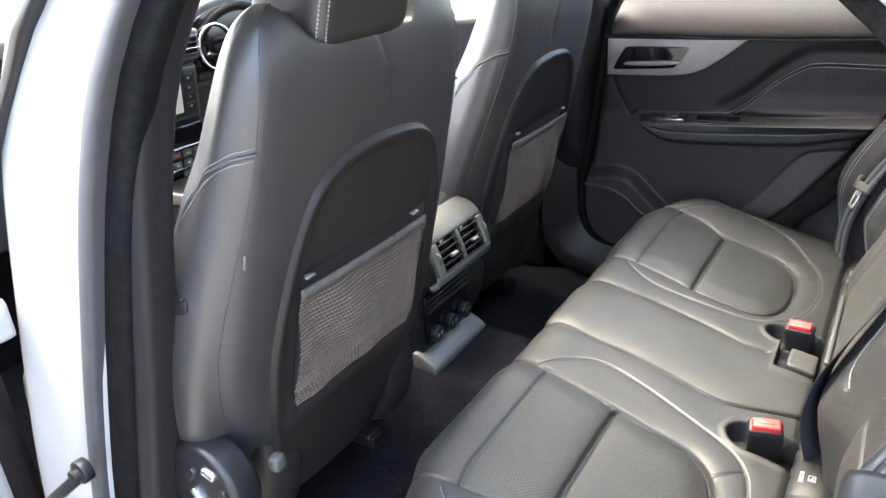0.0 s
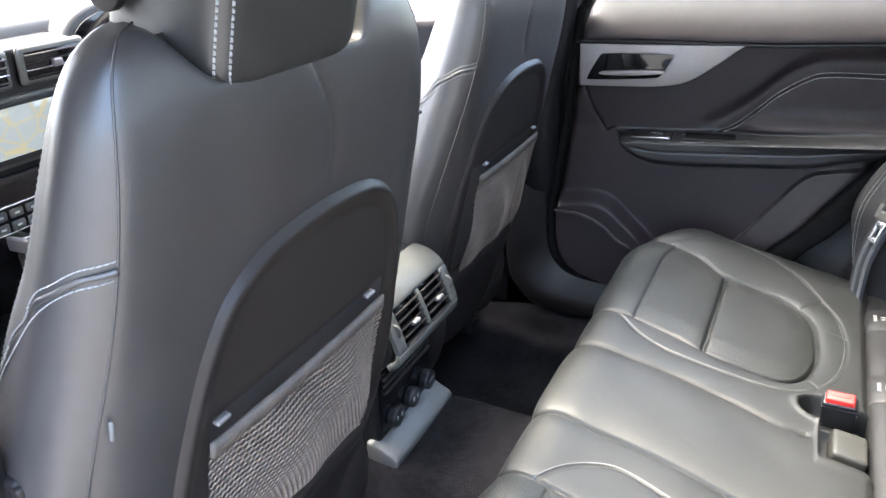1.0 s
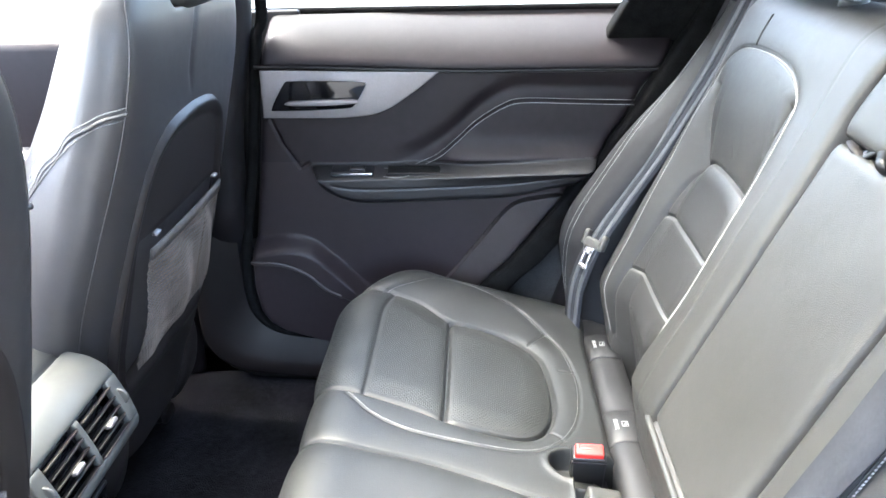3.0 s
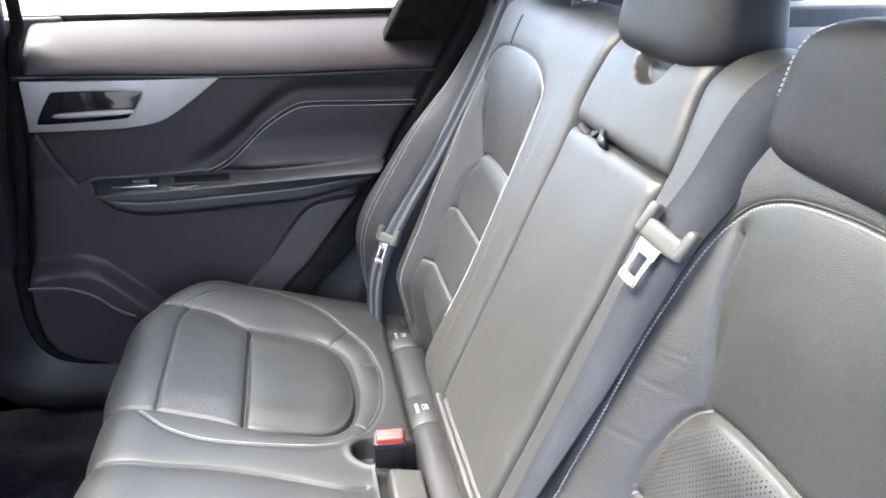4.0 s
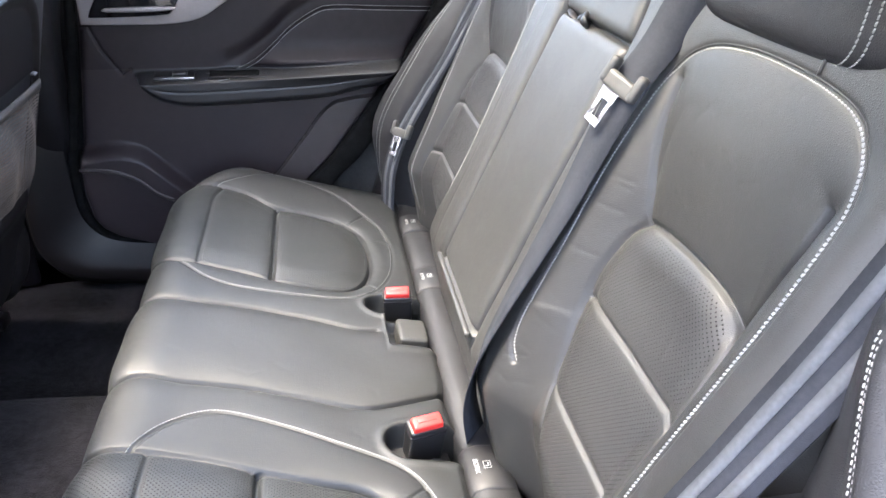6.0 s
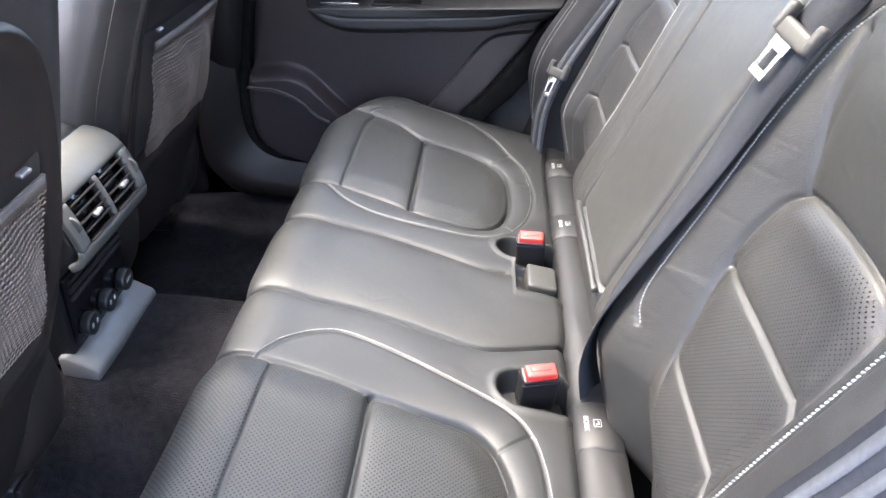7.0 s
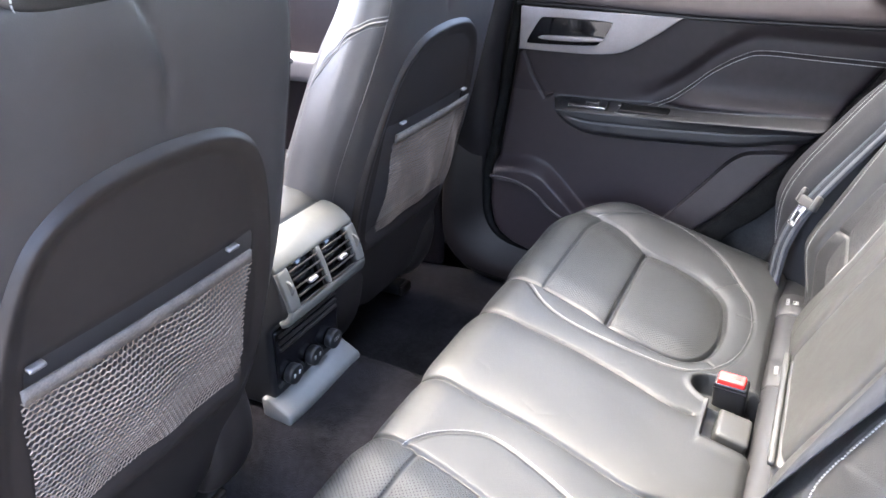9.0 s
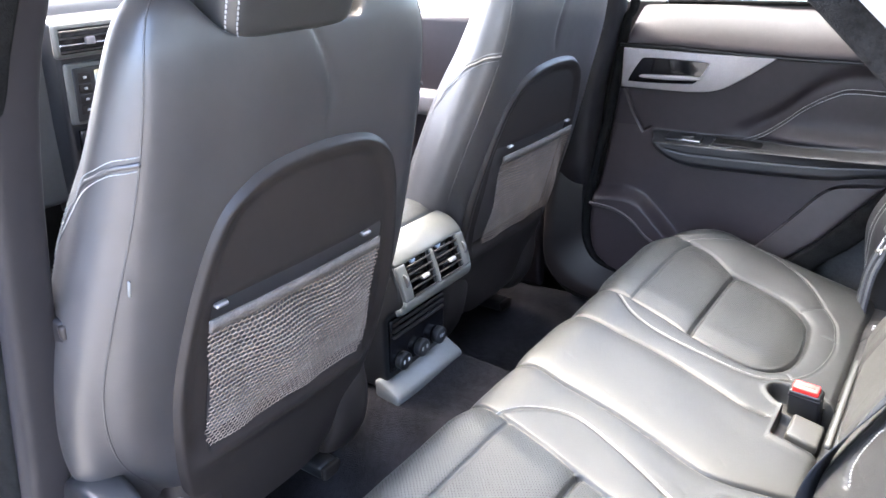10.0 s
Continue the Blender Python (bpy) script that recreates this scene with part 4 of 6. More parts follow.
# ---- rear backrest ----
B_PROFILE = [(0.075, 0.22), (0.062, 0.30), (0.050, 0.36), (0.052, 0.40), (0.095, 0.50), (0.138, 0.60), (0.181, 0.70), (0.216, 0.78), (0.240, 0.84), (0.256, 0.868), (0.285, 0.886), (0.33, 0.89), (0.37, 0.87)]
bc, bn, bs = profile_grid(B_PROFILE, 400, None)
bn = -bn
s_of_z = lambda z: np.interp(z, bc[:np.argmax(bc[:, 1]), 1], bs[:np.argmax(bc[:, 1])])
B_Y = np.linspace(-0.60, 0.60, 620)
S_, Y_ = np.meshgrid(bs, B_Y, indexing="ij")
Y0 = 0.010
B_RING = [(-0.224, 0.432), (-0.212, 0.452), (-0.206, 0.475), (-0.203, 0.52), (-0.204, 0.57), (-0.206, 0.669), (-0.217, 0.749), (-0.234, 0.786), (-0.273, 0.808), (-0.33, 0.817), (-0.39, 0.818), (-0.446, 0.814), (-0.482, 0.806), (-0.503, 0.79), (-0.514, 0.77), (-0.520, 0.737), (-0.520, 0.68), (-0.513, 0.60), (-0.504, 0.50), (-0.494, 0.38), (-0.482, 0.30)]
B_HUMP = [(-0.315, 0.30), (-0.292, 0.38), (-0.264, 0.45), (-0.247, 0.54), (-0.252, 0.60), (-0.268, 0.628), (-0.30, 0.638), (-0.36, 0.642), (-0.42, 0.640), (-0.452, 0.628), (-0.468, 0.60), (-0.474, 0.54), (-0.474, 0.42), (-0.470, 0.30)]
B_VIN = [(-0.242, 0.772), (-0.248, 0.71), (-0.266, 0.63)]
B_VOUT = [(-0.500, 0.748), (-0.49, 0.70), (-0.462, 0.625)]


def back_line(points, sign, n=80):
    c = spline(points, n)
    y = c[:, 0] if sign < 0 else 2 * Y0 - c[:, 0]
    return np.stack([s_of_z(c[:, 1]), y], 1)


height = np.zeros(S_.shape)
rec = np.zeros(S_.shape)
ids = np.full(S_.shape, 0)
b_rings = []
for k, sign in enumerate((-1, 1)):
    ring, hump = back_line(B_RING, sign, 160), back_line(B_HUMP, sign, 120)
    b_rings.append(ring)
    dr, dh = polyline_distance(S_, Y_, ring), polyline_distance(S_, Y_, hump)
    low_in = back_line([(-0.205, 0.50), (-0.207, 0.42), (-0.212, 0.33), (-0.22, 0.25)], sign, 30)
    upper = ring[int(np.argmax(ring[:, 0] > s_of_z(0.50))):]
    ring_poly = np.vstack([upper, [(0, ring[-1][1]), (0, low_in[-1][1])], low_in[::-1]])
    hump_poly = np.vstack([hump, [(0, hump[-1][1]), (0, hump[0][1])]])
    dr_all = np.minimum(polyline_distance(S_, Y_, upper), polyline_distance(S_, Y_, low_in))
    dr_all = np.minimum(dr_all, polyline_distance(S_, Y_, np.array([ring[-1], (0, ring[-1][1])])))
    in_r, in_h = inside(S_, Y_, ring_poly), inside(S_, Y_, hump_poly)
    low = 1 - smooth_step(S_, s_of_z(0.58), s_of_z(0.79))
    rec += np.where(in_r, (0.043 * low + 0.003) * (0.6 * np.clip(dr_all / 0.058, 0, 1) + 0.4 * smooth_step(dr_all, 0.0, 0.058)), 0)
    height -= 0.003 * np.exp(-(dr / 0.0026) ** 2) + 0.002 * np.exp(-(dr / 0.012) ** 2)
    height -= 0.004 * np.exp(-(dh / 0.0028) ** 2) + 0.004 * np.exp(-dh / 0.010)
    height += np.where(in_h, 0.008 * np.sin(np.clip(dh / 0.034, 0, 1) * math.pi / 2), 0)
    for line in (B_VIN, B_VOUT):
        dv = polyline_distance(S_, Y_, back_line(line, sign, 30))
        height -= 0.005 * np.exp(-(dv / 0.0028) ** 2) + 0.012 * np.exp(-dv / 0.014)
    for z in (0.534, 0.436):
        seam = np.abs(S_ - s_of_z(z))
        height -= np.where(in_h, 0.0035 * np.exp(-(seam / 0.0026) ** 2) + 0.003 * np.exp(-seam / 0.009), 0)
    o = 10 + 10 * k
    ids[in_r] = o
    ids[in_h & (S_ > s_of_z(0.534))] = o + 5
    ids[in_h & (dh > 0.010) & (S_ > s_of_z(0.534) + 0.010)] = o + 1
    ids[in_h & (S_ <= s_of_z(0.534))] = o + 5
    ids[in_h & (dh > 0.010) & (S_ <= s_of_z(0.534) - 0.012) & (S_ > s_of_z(0.436) + 0.006)] = o + 2
    ids[in_h & (dh > 0.010) & (S_ <= s_of_z(0.436) - 0.012)] = o + 3
    vin = back_line(B_VIN, sign, 30)
    vout = back_line(B_VOUT, sign, 30)
    up = np.vstack([vin, vout[::-1], [(s_of_z(0.83), vout[0][1]), (s_of_z(0.83), vin[0][1])]])
    ids[inside(S_, Y_, up) & in_r & ~in_h] = o + 4
# centre arm rest and the block above it
for yl in (-0.115, 0.122):
    dl = np.abs(Y_ - yl - 0.012 * np.sign(yl) * smooth_step(S_, s_of_z(0.79), s_of_z(0.87)) * -1)
    height -= (0.013 * np.exp(-(dl / 0.003) ** 2) + 0.006 * np.exp(-(dl / 0.010) ** 2)) * smooth_step(S_, s_of_z(0.36), s_of_z(0.40))
mid = (Y_ > -0.115) & (Y_ < 0.122)
pull = np.abs(S_ - s_of_z(0.775))
height -= np.where(mid, 0.014 * np.exp(-(pull / 0.003) ** 2) + 0.005 * np.exp(-(pull / 0.010) ** 2), 0)
foot = np.abs(S_ - s_of_z(0.398))
height -= np.where(mid, 0.010 * np.exp(-(foot / 0.004) ** 2), 0)
for yl in (-0.172, 0.185):
    dl = np.abs(Y_ - yl)
    height -= 0.002 * np.exp(-(dl / 0.003) ** 2) * smooth_step(S_, s_of_z(0.3), s_of_z(0.4)) * (1 if yl < 0 else 0.4)
# scooped finger recess at the top of the block
scoop = np.hypot((Y_ + 0.004) / 0.040, (S_ - s_of_z(0.866)) / 0.030)
height -= np.where(S_ < s_of_z(0.868), 0.016 * (1 - smooth_step(scoop, 0.72, 1.0)), 0.016 * (1 - smooth_step(np.abs(Y_ + 0.004), 0.029, 0.040)) * (1 - smooth_step(S_, s_of_z(0.868), s_of_z(0.882))))
ids[mid & (S_ > s_of_z(0.398)) & (S_ <= s_of_z(0.775))] = 1
ids[mid & (S_ > s_of_z(0.775))] = 2
height += 0.0007 * np.sin(S_ * 27 + 3 * np.sin(Y_ * 11)) * np.sin(Y_ * 21 + S_ * 9)
rng = np.random.RandomState(8)
for k in range(40):
    sx, yx, an, ln = rng.uniform(s_of_z(0.4), s_of_z(0.85)), rng.choice([-1, 1]) * rng.uniform(0.2, 0.53), rng.normal(1.57, 0.5), rng.uniform(0.008, 0.03)
    dl = polyline_distance(S_, Y_, [(sx, yx), (sx + ln * math.cos(an), yx + ln * math.sin(an))])
    height -= 0.00035 * np.exp(-(dl / 0.003) ** 2)
for k in range(9):
    z, lean, wide, deep = 0.42 + 0.30 * (k / 9) ** 1.6 + rng.uniform(-0.012, 0.012), rng.uniform(-0.014, 0.008), rng.uniform(0.010, 0.030), rng.uniform(0.0002, 0.0006)
    for sign in (-1, 1):
        dl = polyline_distance(S_, Y_, back_line([(-0.214, z), (-0.214 - wide * 0.5, z + lean * 0.6), (-0.214 - wide, z + lean)], sign, 8))
        height -= deep * np.exp(-(dl / 0.0028) ** 2)
side = 0.09 * np.clip((np.abs(Y_) - 0.535) / 0.065, 0, 1) ** 2
if bn[180][0] > 0:
    bn = -bn
B_P = np.stack([bc[:, :1] + bn[:, :1] * height + rec + side, Y_, bc[:, 1:] + bn[:, 1:] * height], 2)
backrest = thing("rear_bench_upright", "black leather rear backrest with folding centre arm rest and white stitching", "seat", at=(0.1, 0, 0.3))
spec = {0: ("cover", LEATHER_LIT, ""), 1: ("armrest", LEATHER_LIT, "folded-up leather centre arm rest"), 2: ("armrest_top", LEATHER_LIT, "")}
for o in (10, 20):
    spec.update({o: ("bolster", LEATHER_LIT, ""), o + 1: ("upper_insert", PERF_YZ, "perforated leather"), o + 2: ("middle_insert", PERF_YZ, "perforated leather"), o + 3: ("lower_insert", PERF_YZ, "perforated leather"), o + 4: ("shoulder_panel", LEATHER_LIT, ""), o + 5: ("welt", LEATHER_LIT, "")})
sheet(B_P, ids, spec, backrest, flip=False)
B_N = grid_normals(B_P)
if B_N[180, 190, 0] > 0:
    B_N = -B_N
bds, bdy = bs[1] - bs[0], B_Y[1] - B_Y[0]


def on_back(line):
    u, v = line[:, 0] / bds, (line[:, 1] - B_Y[0]) / bdy
    return sample(B_P, u, v), sample(B_N, u, v)


for k, ring in enumerate(b_rings):
    p, nn = on_back(spline(ring, 420))
    off = np.cross(nn, np.gradient(p, axis=0))
    off /= np.linalg.norm(off, axis=1, keepdims=True) + 1e-9
    sg = -1 if k == 0 else 1
    part("stitching", dashes(p + off * 0.002 * sg + nn * 0.0020, nn, 0.0037, 0.0042, 0.0011, 0.0008, slant=0.8), THREAD, backrest, "white rope-like thread")
    part("piping", tube(p[30:] - off[30:] * 0.002 * sg + nn[30:] * 0.0003, 0.0015, 8), LEATHER_LIT, backrest)
box_part("back_board", (0.34, -0.58, 0.25), (0.37, 0.58, 0.86), TRUNK, backrest, 0.01)
part("hinge_strip", rbox((0.008, 0.235, 0.008), 0.003, 2, Matrix.Translation((0.046, 0.003, 0.396))), FLAP, backrest, "grey hinge strip under the arm rest")
# short seam over each outer panel
for yl in (-0.425, 0.445):
    sp, sn = on_back(np.array([(s_of_z(z), yl) for z in np.linspace(0.82, 0.862, 12)]))
    part("short_seam", tube(sp + sn * 0.0006, 0.0018, 6), LEATHER_LIT, backrest)
# pull strap of the arm rest
ps, pn = on_back(np.array([(s_of_z(0.778), 0.098), (s_of_z(0.777), 0.070), (s_of_z(0.774), 0.042), (s_of_z(0.769), 0.012), (s_of_z(0.774), 0.046)]))
pull = part("pull_strap", tube(spline([ps[1] - pn[1] * 0.01, ps[1] + pn[1] * 0.010, ps[2] + pn[2] * 0.015, ps[3] + pn[3] * 0.012, ps[3] + pn[3] * 0.002, ps[4] + pn[4] * 0.003], 30), 0.0055, 10, 0.5), BLACK, backrest, "black pull loop")
part("strap_end", tube([ps[0] + pn[0] * 0.001, ps[0] * 0.5 + ps[1] * 0.5 + pn[0] * 0.006, ps[1] + pn[1] * 0.008], 0.007, 10, 0.5), PILLAR_GREY, pull, "grey woven strap end")


# ---- side bolsters between backrest and doors ----
def side_bolster(sign):
    b = thing("side_bolster", "black leather side bolster with double white stitching", "seat", "side bolsters", at=(0.1, sign * 0.65, 0.3))
    zs = np.linspace(0.26, 0.86, 90)
    if sign > 0:
        stitch = np.interp(zs, [0.26, 0.34, 0.435, 0.493, 0.635, 0.724, 0.86], [0.01, -0.001, -0.014, 0.006, 0.100, 0.176, 0.26])
    else:
        stitch = np.interp(zs, [0.26, 0.50, 0.60, 0.65, 0.69, 0.73, 0.77, 0.86], [0.08, 0.10, 0.12, 0.132, 0.140, 0.150, 0.172, 0.25])
    k = np.ones(9) / 9
    stitch = np.convolve(np.pad(stitch, 4, "edge"), k, "valid")
    plane = 0.052 + 0.43 * (zs - 0.40)
    P = []
    for z, st, pl in zip(zs, stitch, plane):
        ctrl = [(max(pl, 0.03) + 0.10, 0.555), (max(pl, 0.03) + 0.07, 0.575), (st + 0.05, 0.585), (st + 0.018, 0.605), (st, 0.626), (st - 0.006, 0.642), (st + 0.012, 0.662), (st + 0.08, 0.676)]
        flare = 0.5 * min(max(0.735 - z, 0.0), 0.16) if sign < 0 else 0.0
        ctrl = [(x, y + flare * min(max((y - 0.575) / 0.05, 0.0), 1.0)) for x, y in ctrl]
        c = spline(ctrl, 60)
        P.append([(x, sign * y, z) for x, y in c])
    P = np.array(P)
    N = grid_normals(P)
    # the sewn groove runs along a line of equal index
    j = 36
    d = np.abs(np.arange(60) - j) * 0.004
    P[:, :, 0] += 0.004 * np.exp(-(d / 0.004) ** 2)[None]
    sheet(P, np.zeros(P.shape[:2], int), {0: ("cover", SIDE_LEATHER, "")}, b, flip=sign < 0)
    N = grid_normals(P) * (1 if sign > 0 else -1)
    for dj in (-0.9, 0.9):
        rows = np.linspace(8, 86 if sign > 0 else 71, 240)
        line = sample(P, rows, np.full(240, j + dj))
        nn = sample(N, rows, np.full(240, j + dj))
        part("stitching", dashes(line, nn, 0.0036, 0.0042, 0.0010, 0.0008, slant=0.6), THREAD, b, "white thread")
    box_part("base", (0.09, min(sign * 0.60, sign * 0.70), 0.24), (0.30, max(sign * 0.60, sign * 0.70), 0.60), BLACK, b, 0.02)
    return b


side_bolster(1)
side_bolster(-1)


# ---- front seats ----
SEAT_Z = [0.20, 0.27, 0.35, 0.44, 0.54, 0.64, 0.73, 0.80, 0.86, 0.905, 0.935, 0.953, 0.965, 0.972]
SEAT_WB = [0.10, 0.145, 0.19, 0.238, 0.254, 0.243, 0.226, 0.215, 0.207, 0.200, 0.191, 0.180, 0.163, 0.13]
SEAT_DB = [0.03, 0.03, 0.03, 0.03, 0.028, 0.022, 0.016, 0.012, 0.011, 0.011, 0.012, 0.012, 0.012, 0.010]
SEAT_WS = [0.12, 0.195, 0.252, 0.276, 0.280, 0.268, 0.251, 0.238, 0.226, 0.215, 0.203, 0.190, 0.170, 0.136]
SEAT_WF = [0.11, 0.185, 0.24, 0.268, 0.270, 0.256, 0.236, 0.213, 0.199, 0.186, 0.172, 0.156, 0.135, 0.10]
SEAT_TH = [0.09, 0.12, 0.14, 0.15, 0.15, 0.145, 0.14, 0.13, 0.12, 0.108, 0.094, 0.078, 0.058, 0.035]
SEAT_D0 = [0.0, 0.0, 0.0, 0.0, 0.0, 0.0, 0.0005, 0.002, 0.006, 0.014, 0.024, 0.033, 0.044, 0.056]
SEAT_ROWS = spline(np.stack([SEAT_Z, SEAT_WB, SEAT_WS, SEAT_TH, SEAT_D0, SEAT_WF, SEAT_DB], 1), 200)
back_x = lambda z: -0.457 - 0.30 * (0.92 - z)


def saddle(off, z):
    """The top edge dips where the head rest sits, a little towards the door; off is positive away from the door."""
    dip = smooth_step(off, -0.158, -0.100) * (1 - smooth_step(off, 0.072, 0.102))
    low = 0.911 + 0.011 * (1 - np.exp(-np.maximum(z - 0.911, 0) / 0.011))
    return np.where(z > 0.911, z + (low - z) * dip, z)


def seat_half(z):
    """Half of the backrest's section at one height: offset from the middle, depth behind the rear face; the fifth point is the corner seam."""
    wb, ws, th, d0, wf, db = [float(np.interp(z, SEAT_ROWS[:, 0], SEAT_ROWS[:, k])) for k in range(1, 7)]
    mid = db + (th * 0.45 - db) * 0.42
    half = [(0.0, 0.0), (wb * 0.45, 0.0), (wb * 0.74, db * 0.08), (wb * 0.90, db * 0.40), (wb, db), (wb + (ws - wb) * 0.72, mid), (ws, th * 0.45), ((ws + wf) / 2 + 0.002, th * 0.64), (wf, th * 0.82), (wf - 0.03, th * 0.98), (wf * 0.68, th * 1.0), (ws * 0.5, th * 0.86), (0.0, th * 0.84)]
    return half, d0, th


def front_seat(cx, cy, out):
    """One front seat; out: which way its door lies."""
    seat = thing("front_seat", "black leather front seat with hard back panel and net pocket", "seat", "front seats", at=(cx - 0.75, cy, 0.05))
    zs = np.concatenate([np.linspace(0.20, 0.88, 70), np.linspace(0.886, 0.972, 34)])
    place = lambda o, d, d0, z: (cx + back_x(z) - d0 - d * 0.96, cy + 0.004 * -out + o, z + d * 0.145)
    loops = []
    for z in zs:
        half, d0, th = seat_half(z)
        c = spline(half + [(-a, b) for a, b in half[-2:0:-1]], 241, True)[:-1]
        zz = saddle(c[:, 0] * -out, np.full(len(c), z))
        loops.append([(cx + back_x(z) - d0 - d * 0.96, cy + 0.004 * -out + o, q + d * 0.145) for (o, d), q in zip(c, zz)])
    P = np.array(loops)
    P = np.concatenate([P, P[:, :1]], 1)
    # the drawn-in crease that runs down from the head rest
    crease = spline([(0.0, 0.925), (0.017, 0.893), (0.030, 0.862), (0.032, 0.832), (0.022, 0.795)], 40)
    d = polyline_distance((P[:, :, 1] - cy) * -out, P[:, :, 2], crease)
    P[:, :, 0] -= np.where(P[:, :, 0] > cx + back_x(P[:, :, 2]) - 0.03, 0.0050 * np.exp(-d / 0.0055) * smooth_step(P[:, :, 2], 0.79, 0.84), 0)
    sheet(P, np.zeros(P.shape[:2], int), {0: ("backrest", SEAT_LEATHER, "black leather backrest cover")}, seat, flip=True)
    part("top_cap", ([tuple(p) for p in P[-1, :-1]], [tuple(range(P.shape[1] - 1))]), SEAT_LEATHER, seat)
    # seam along both back corners, piping of the front bolster, sewn band on each flank
    for s in (-1, 1):
        line, fr, nn = [], [], []
        for z in np.linspace(0.30, 0.968, 160):
            half, d0, th = seat_half(z)
            line.append(place(s * (half[4][0] + 0.0005), half[4][1], d0, z))
        part("seam", tube(np.array(line), 0.0010, 8), SEAT_LEATHER, seat)
        for z in np.linspace(0.42, 0.955, 200):
            half, d0, th = seat_half(z)
            fr.append(place(s * (half[8][0] + 0.0025), half[8][1] - th * 0.02, d0, z))
            nn.append((-0.3, s, 0))
        part("stitching", dashes(np.array(fr), np.array(nn), 0.0034, 0.0055, 0.0010, 0.0005), THREAD_GREY, seat, "grey thread")
        for lift in (0.0, -0.014):
            band = []
            for k in np.linspace(0, 1, 60):
                z = 0.824 + lift - 0.10 * k ** 2.6 - 0.018 * k
                half, d0, th = seat_half(z)
                c = spline(half, 120)
                a, b = [int(np.argmin(np.hypot(c[:, 0] - half[q][0], c[:, 1] - half[q][1]))) for q in (4, 8)]
                o, dd = c[int(round(a + (b - a) * k))]
                band.append(place(s * (o + 0.0012), dd, d0, z))
            band = spline(band[::6] + band[-1:], 80)
            part("stitching", dashes(band, np.tile([0.3, s, 0], (80, 1)), 0.0038, 0.0046, 0.0010, 0.0010), THREAD, seat, "white thread")
            if lift == 0.0:
                part("band_seam", tube(band + np.array([0, 0, -0.007]), 0.0026, 8), SEAT_LEATHER, seat)
    # hard back panel, set a little towards the middle of the car
    pc = cy + 0.018 * -out
    zr = np.concatenate([np.linspace(0.215, 0.70, 80), np.linspace(0.704, 0.788, 46)])
    hw = np.interp(zr, *spline([(0.215, 0.140), (0.26, 0.160), (0.335, 0.177), (0.414, 0.192), (0.50, 0.199), (0.57, 0.194), (0.635, 0.182), (0.68, 0.170), (0.708, 0.160), (0.735, 0.146), (0.752, 0.132), (0.765, 0.114), (0.775, 0.094), (0.781, 0.074), (0.7855, 0.045), (0.788, 0.006)], 120).T)
    fc = np.linspace(-1, 1, 161)
    off = hw[:, None] * fc[None]
    zz = np.repeat(zr[:, None], 161, 1)
    rim = spline(np.stack([np.concatenate([-hw, hw[::-1]]), np.concatenate([zr, zr[::-1]])], 1), 240)
    rim_d = polyline_distance(off, zz, rim)
    lift = 0.0095 * np.sin(np.clip(rim_d / 0.0075, 0, 1) * math.pi / 2) - 0.0065 * smooth_step(rim_d, 0.008, 0.030) * smooth_step(zz, 0.40, 0.46)
    # pocket floor behind the net, brow of the belly below it
    well = smooth_step(0.152 - np.abs(off), 0.0, 0.008) * smooth_step(zz, 0.400, 0.412) * (1 - smooth_step(zz, 0.606, 0.64))
    lift = lift - 0.006 * well + 0.006 * np.exp(-((zz - 0.388) / 0.016) ** 2) * smooth_step(rim_d, 0.010, 0.04)
    wide = np.interp(zz, SEAT_Z, SEAT_WB)
    bow = 0.010 * np.clip(np.abs(off + (pc - cy)) / wide, 0, 1.2) ** 4
    SP = np.stack([cx + back_x(zz) - bow + lift * 0.96 - 0.001, pc + off, zz - lift * 0.28], 2)
    sheet(SP, np.zeros(SP.shape[:2], int), {0: ("back_panel", SHELL, "smooth black plastic back panel")}, seat, flip=True)
    # lower skirt and legs of the back panel
    for s in (-1, 1):
        o = pc + s * 0.150
        pillar("skirt", [(cx - 0.662, o, 0.36), (cx - 0.660, o + s * 0.006, 0.29), (cx - 0.675, o + s * 0.010, 0.225), (cx - 0.70, o + s * 0.010, 0.18)], (0.055, 0.088), SHELL, seat, power=2.6)
    # net pocket
    a, b = net_mesh()
    V = []
    for u, v, proud in a:
        z = 0.414 + v
        belly = 0.017 * math.sin(math.pi * min(max(v / 0.19, 0), 1)) * math.cos(u / 0.15 * 1.35) + 0.004 * math.sin(u * 50 + v * 30)
        V.append((cx + back_x(z) + 0.0095 + max(belly, 0) + proud, cy + 0.004 * -out + u, z - 0.003))
    net = part("net_pocket", (V, b), NET, seat, "grey elastic net pocket")
    hem = [(cx + back_x(0.606) + 0.0125 + 0.004 * math.cos(u * 9), cy + 0.004 * -out + u, 0.606) for u in np.linspace(-0.147, 0.147, 40)]
    part("hem", ribbon([hem[0], hem[13], hem[26], hem[39]], [(0.2, 0, 1)] * 4, 0.016, 0.004)[0], HEM, net, "woven grey top hem")
    for s in (-1, 1):
        part("hook", rbox((0.008, 0.018, 0.005), 0.002, 2, axes((0.96, 0, -0.28), (0, 0.95, 0), (0.28, 0, 0.96), (cx + back_x(0.626) + 0.008, cy + s * 0.124, 0.628))), SILVER, net, "small bright hook")
    # head rest
    hm = axes((0.96, 0, -0.28), (0, 1, 0), (0.28, 0, 0.96), (cx - 0.532, cy + out * 0.022, 0.925))
    hr = part("head_rest", head_rest_mesh(0.094, 0.125, 0.28, 0.02), REST_LIT, seat, "black leather head rest")
    hr.data.transform(hm)
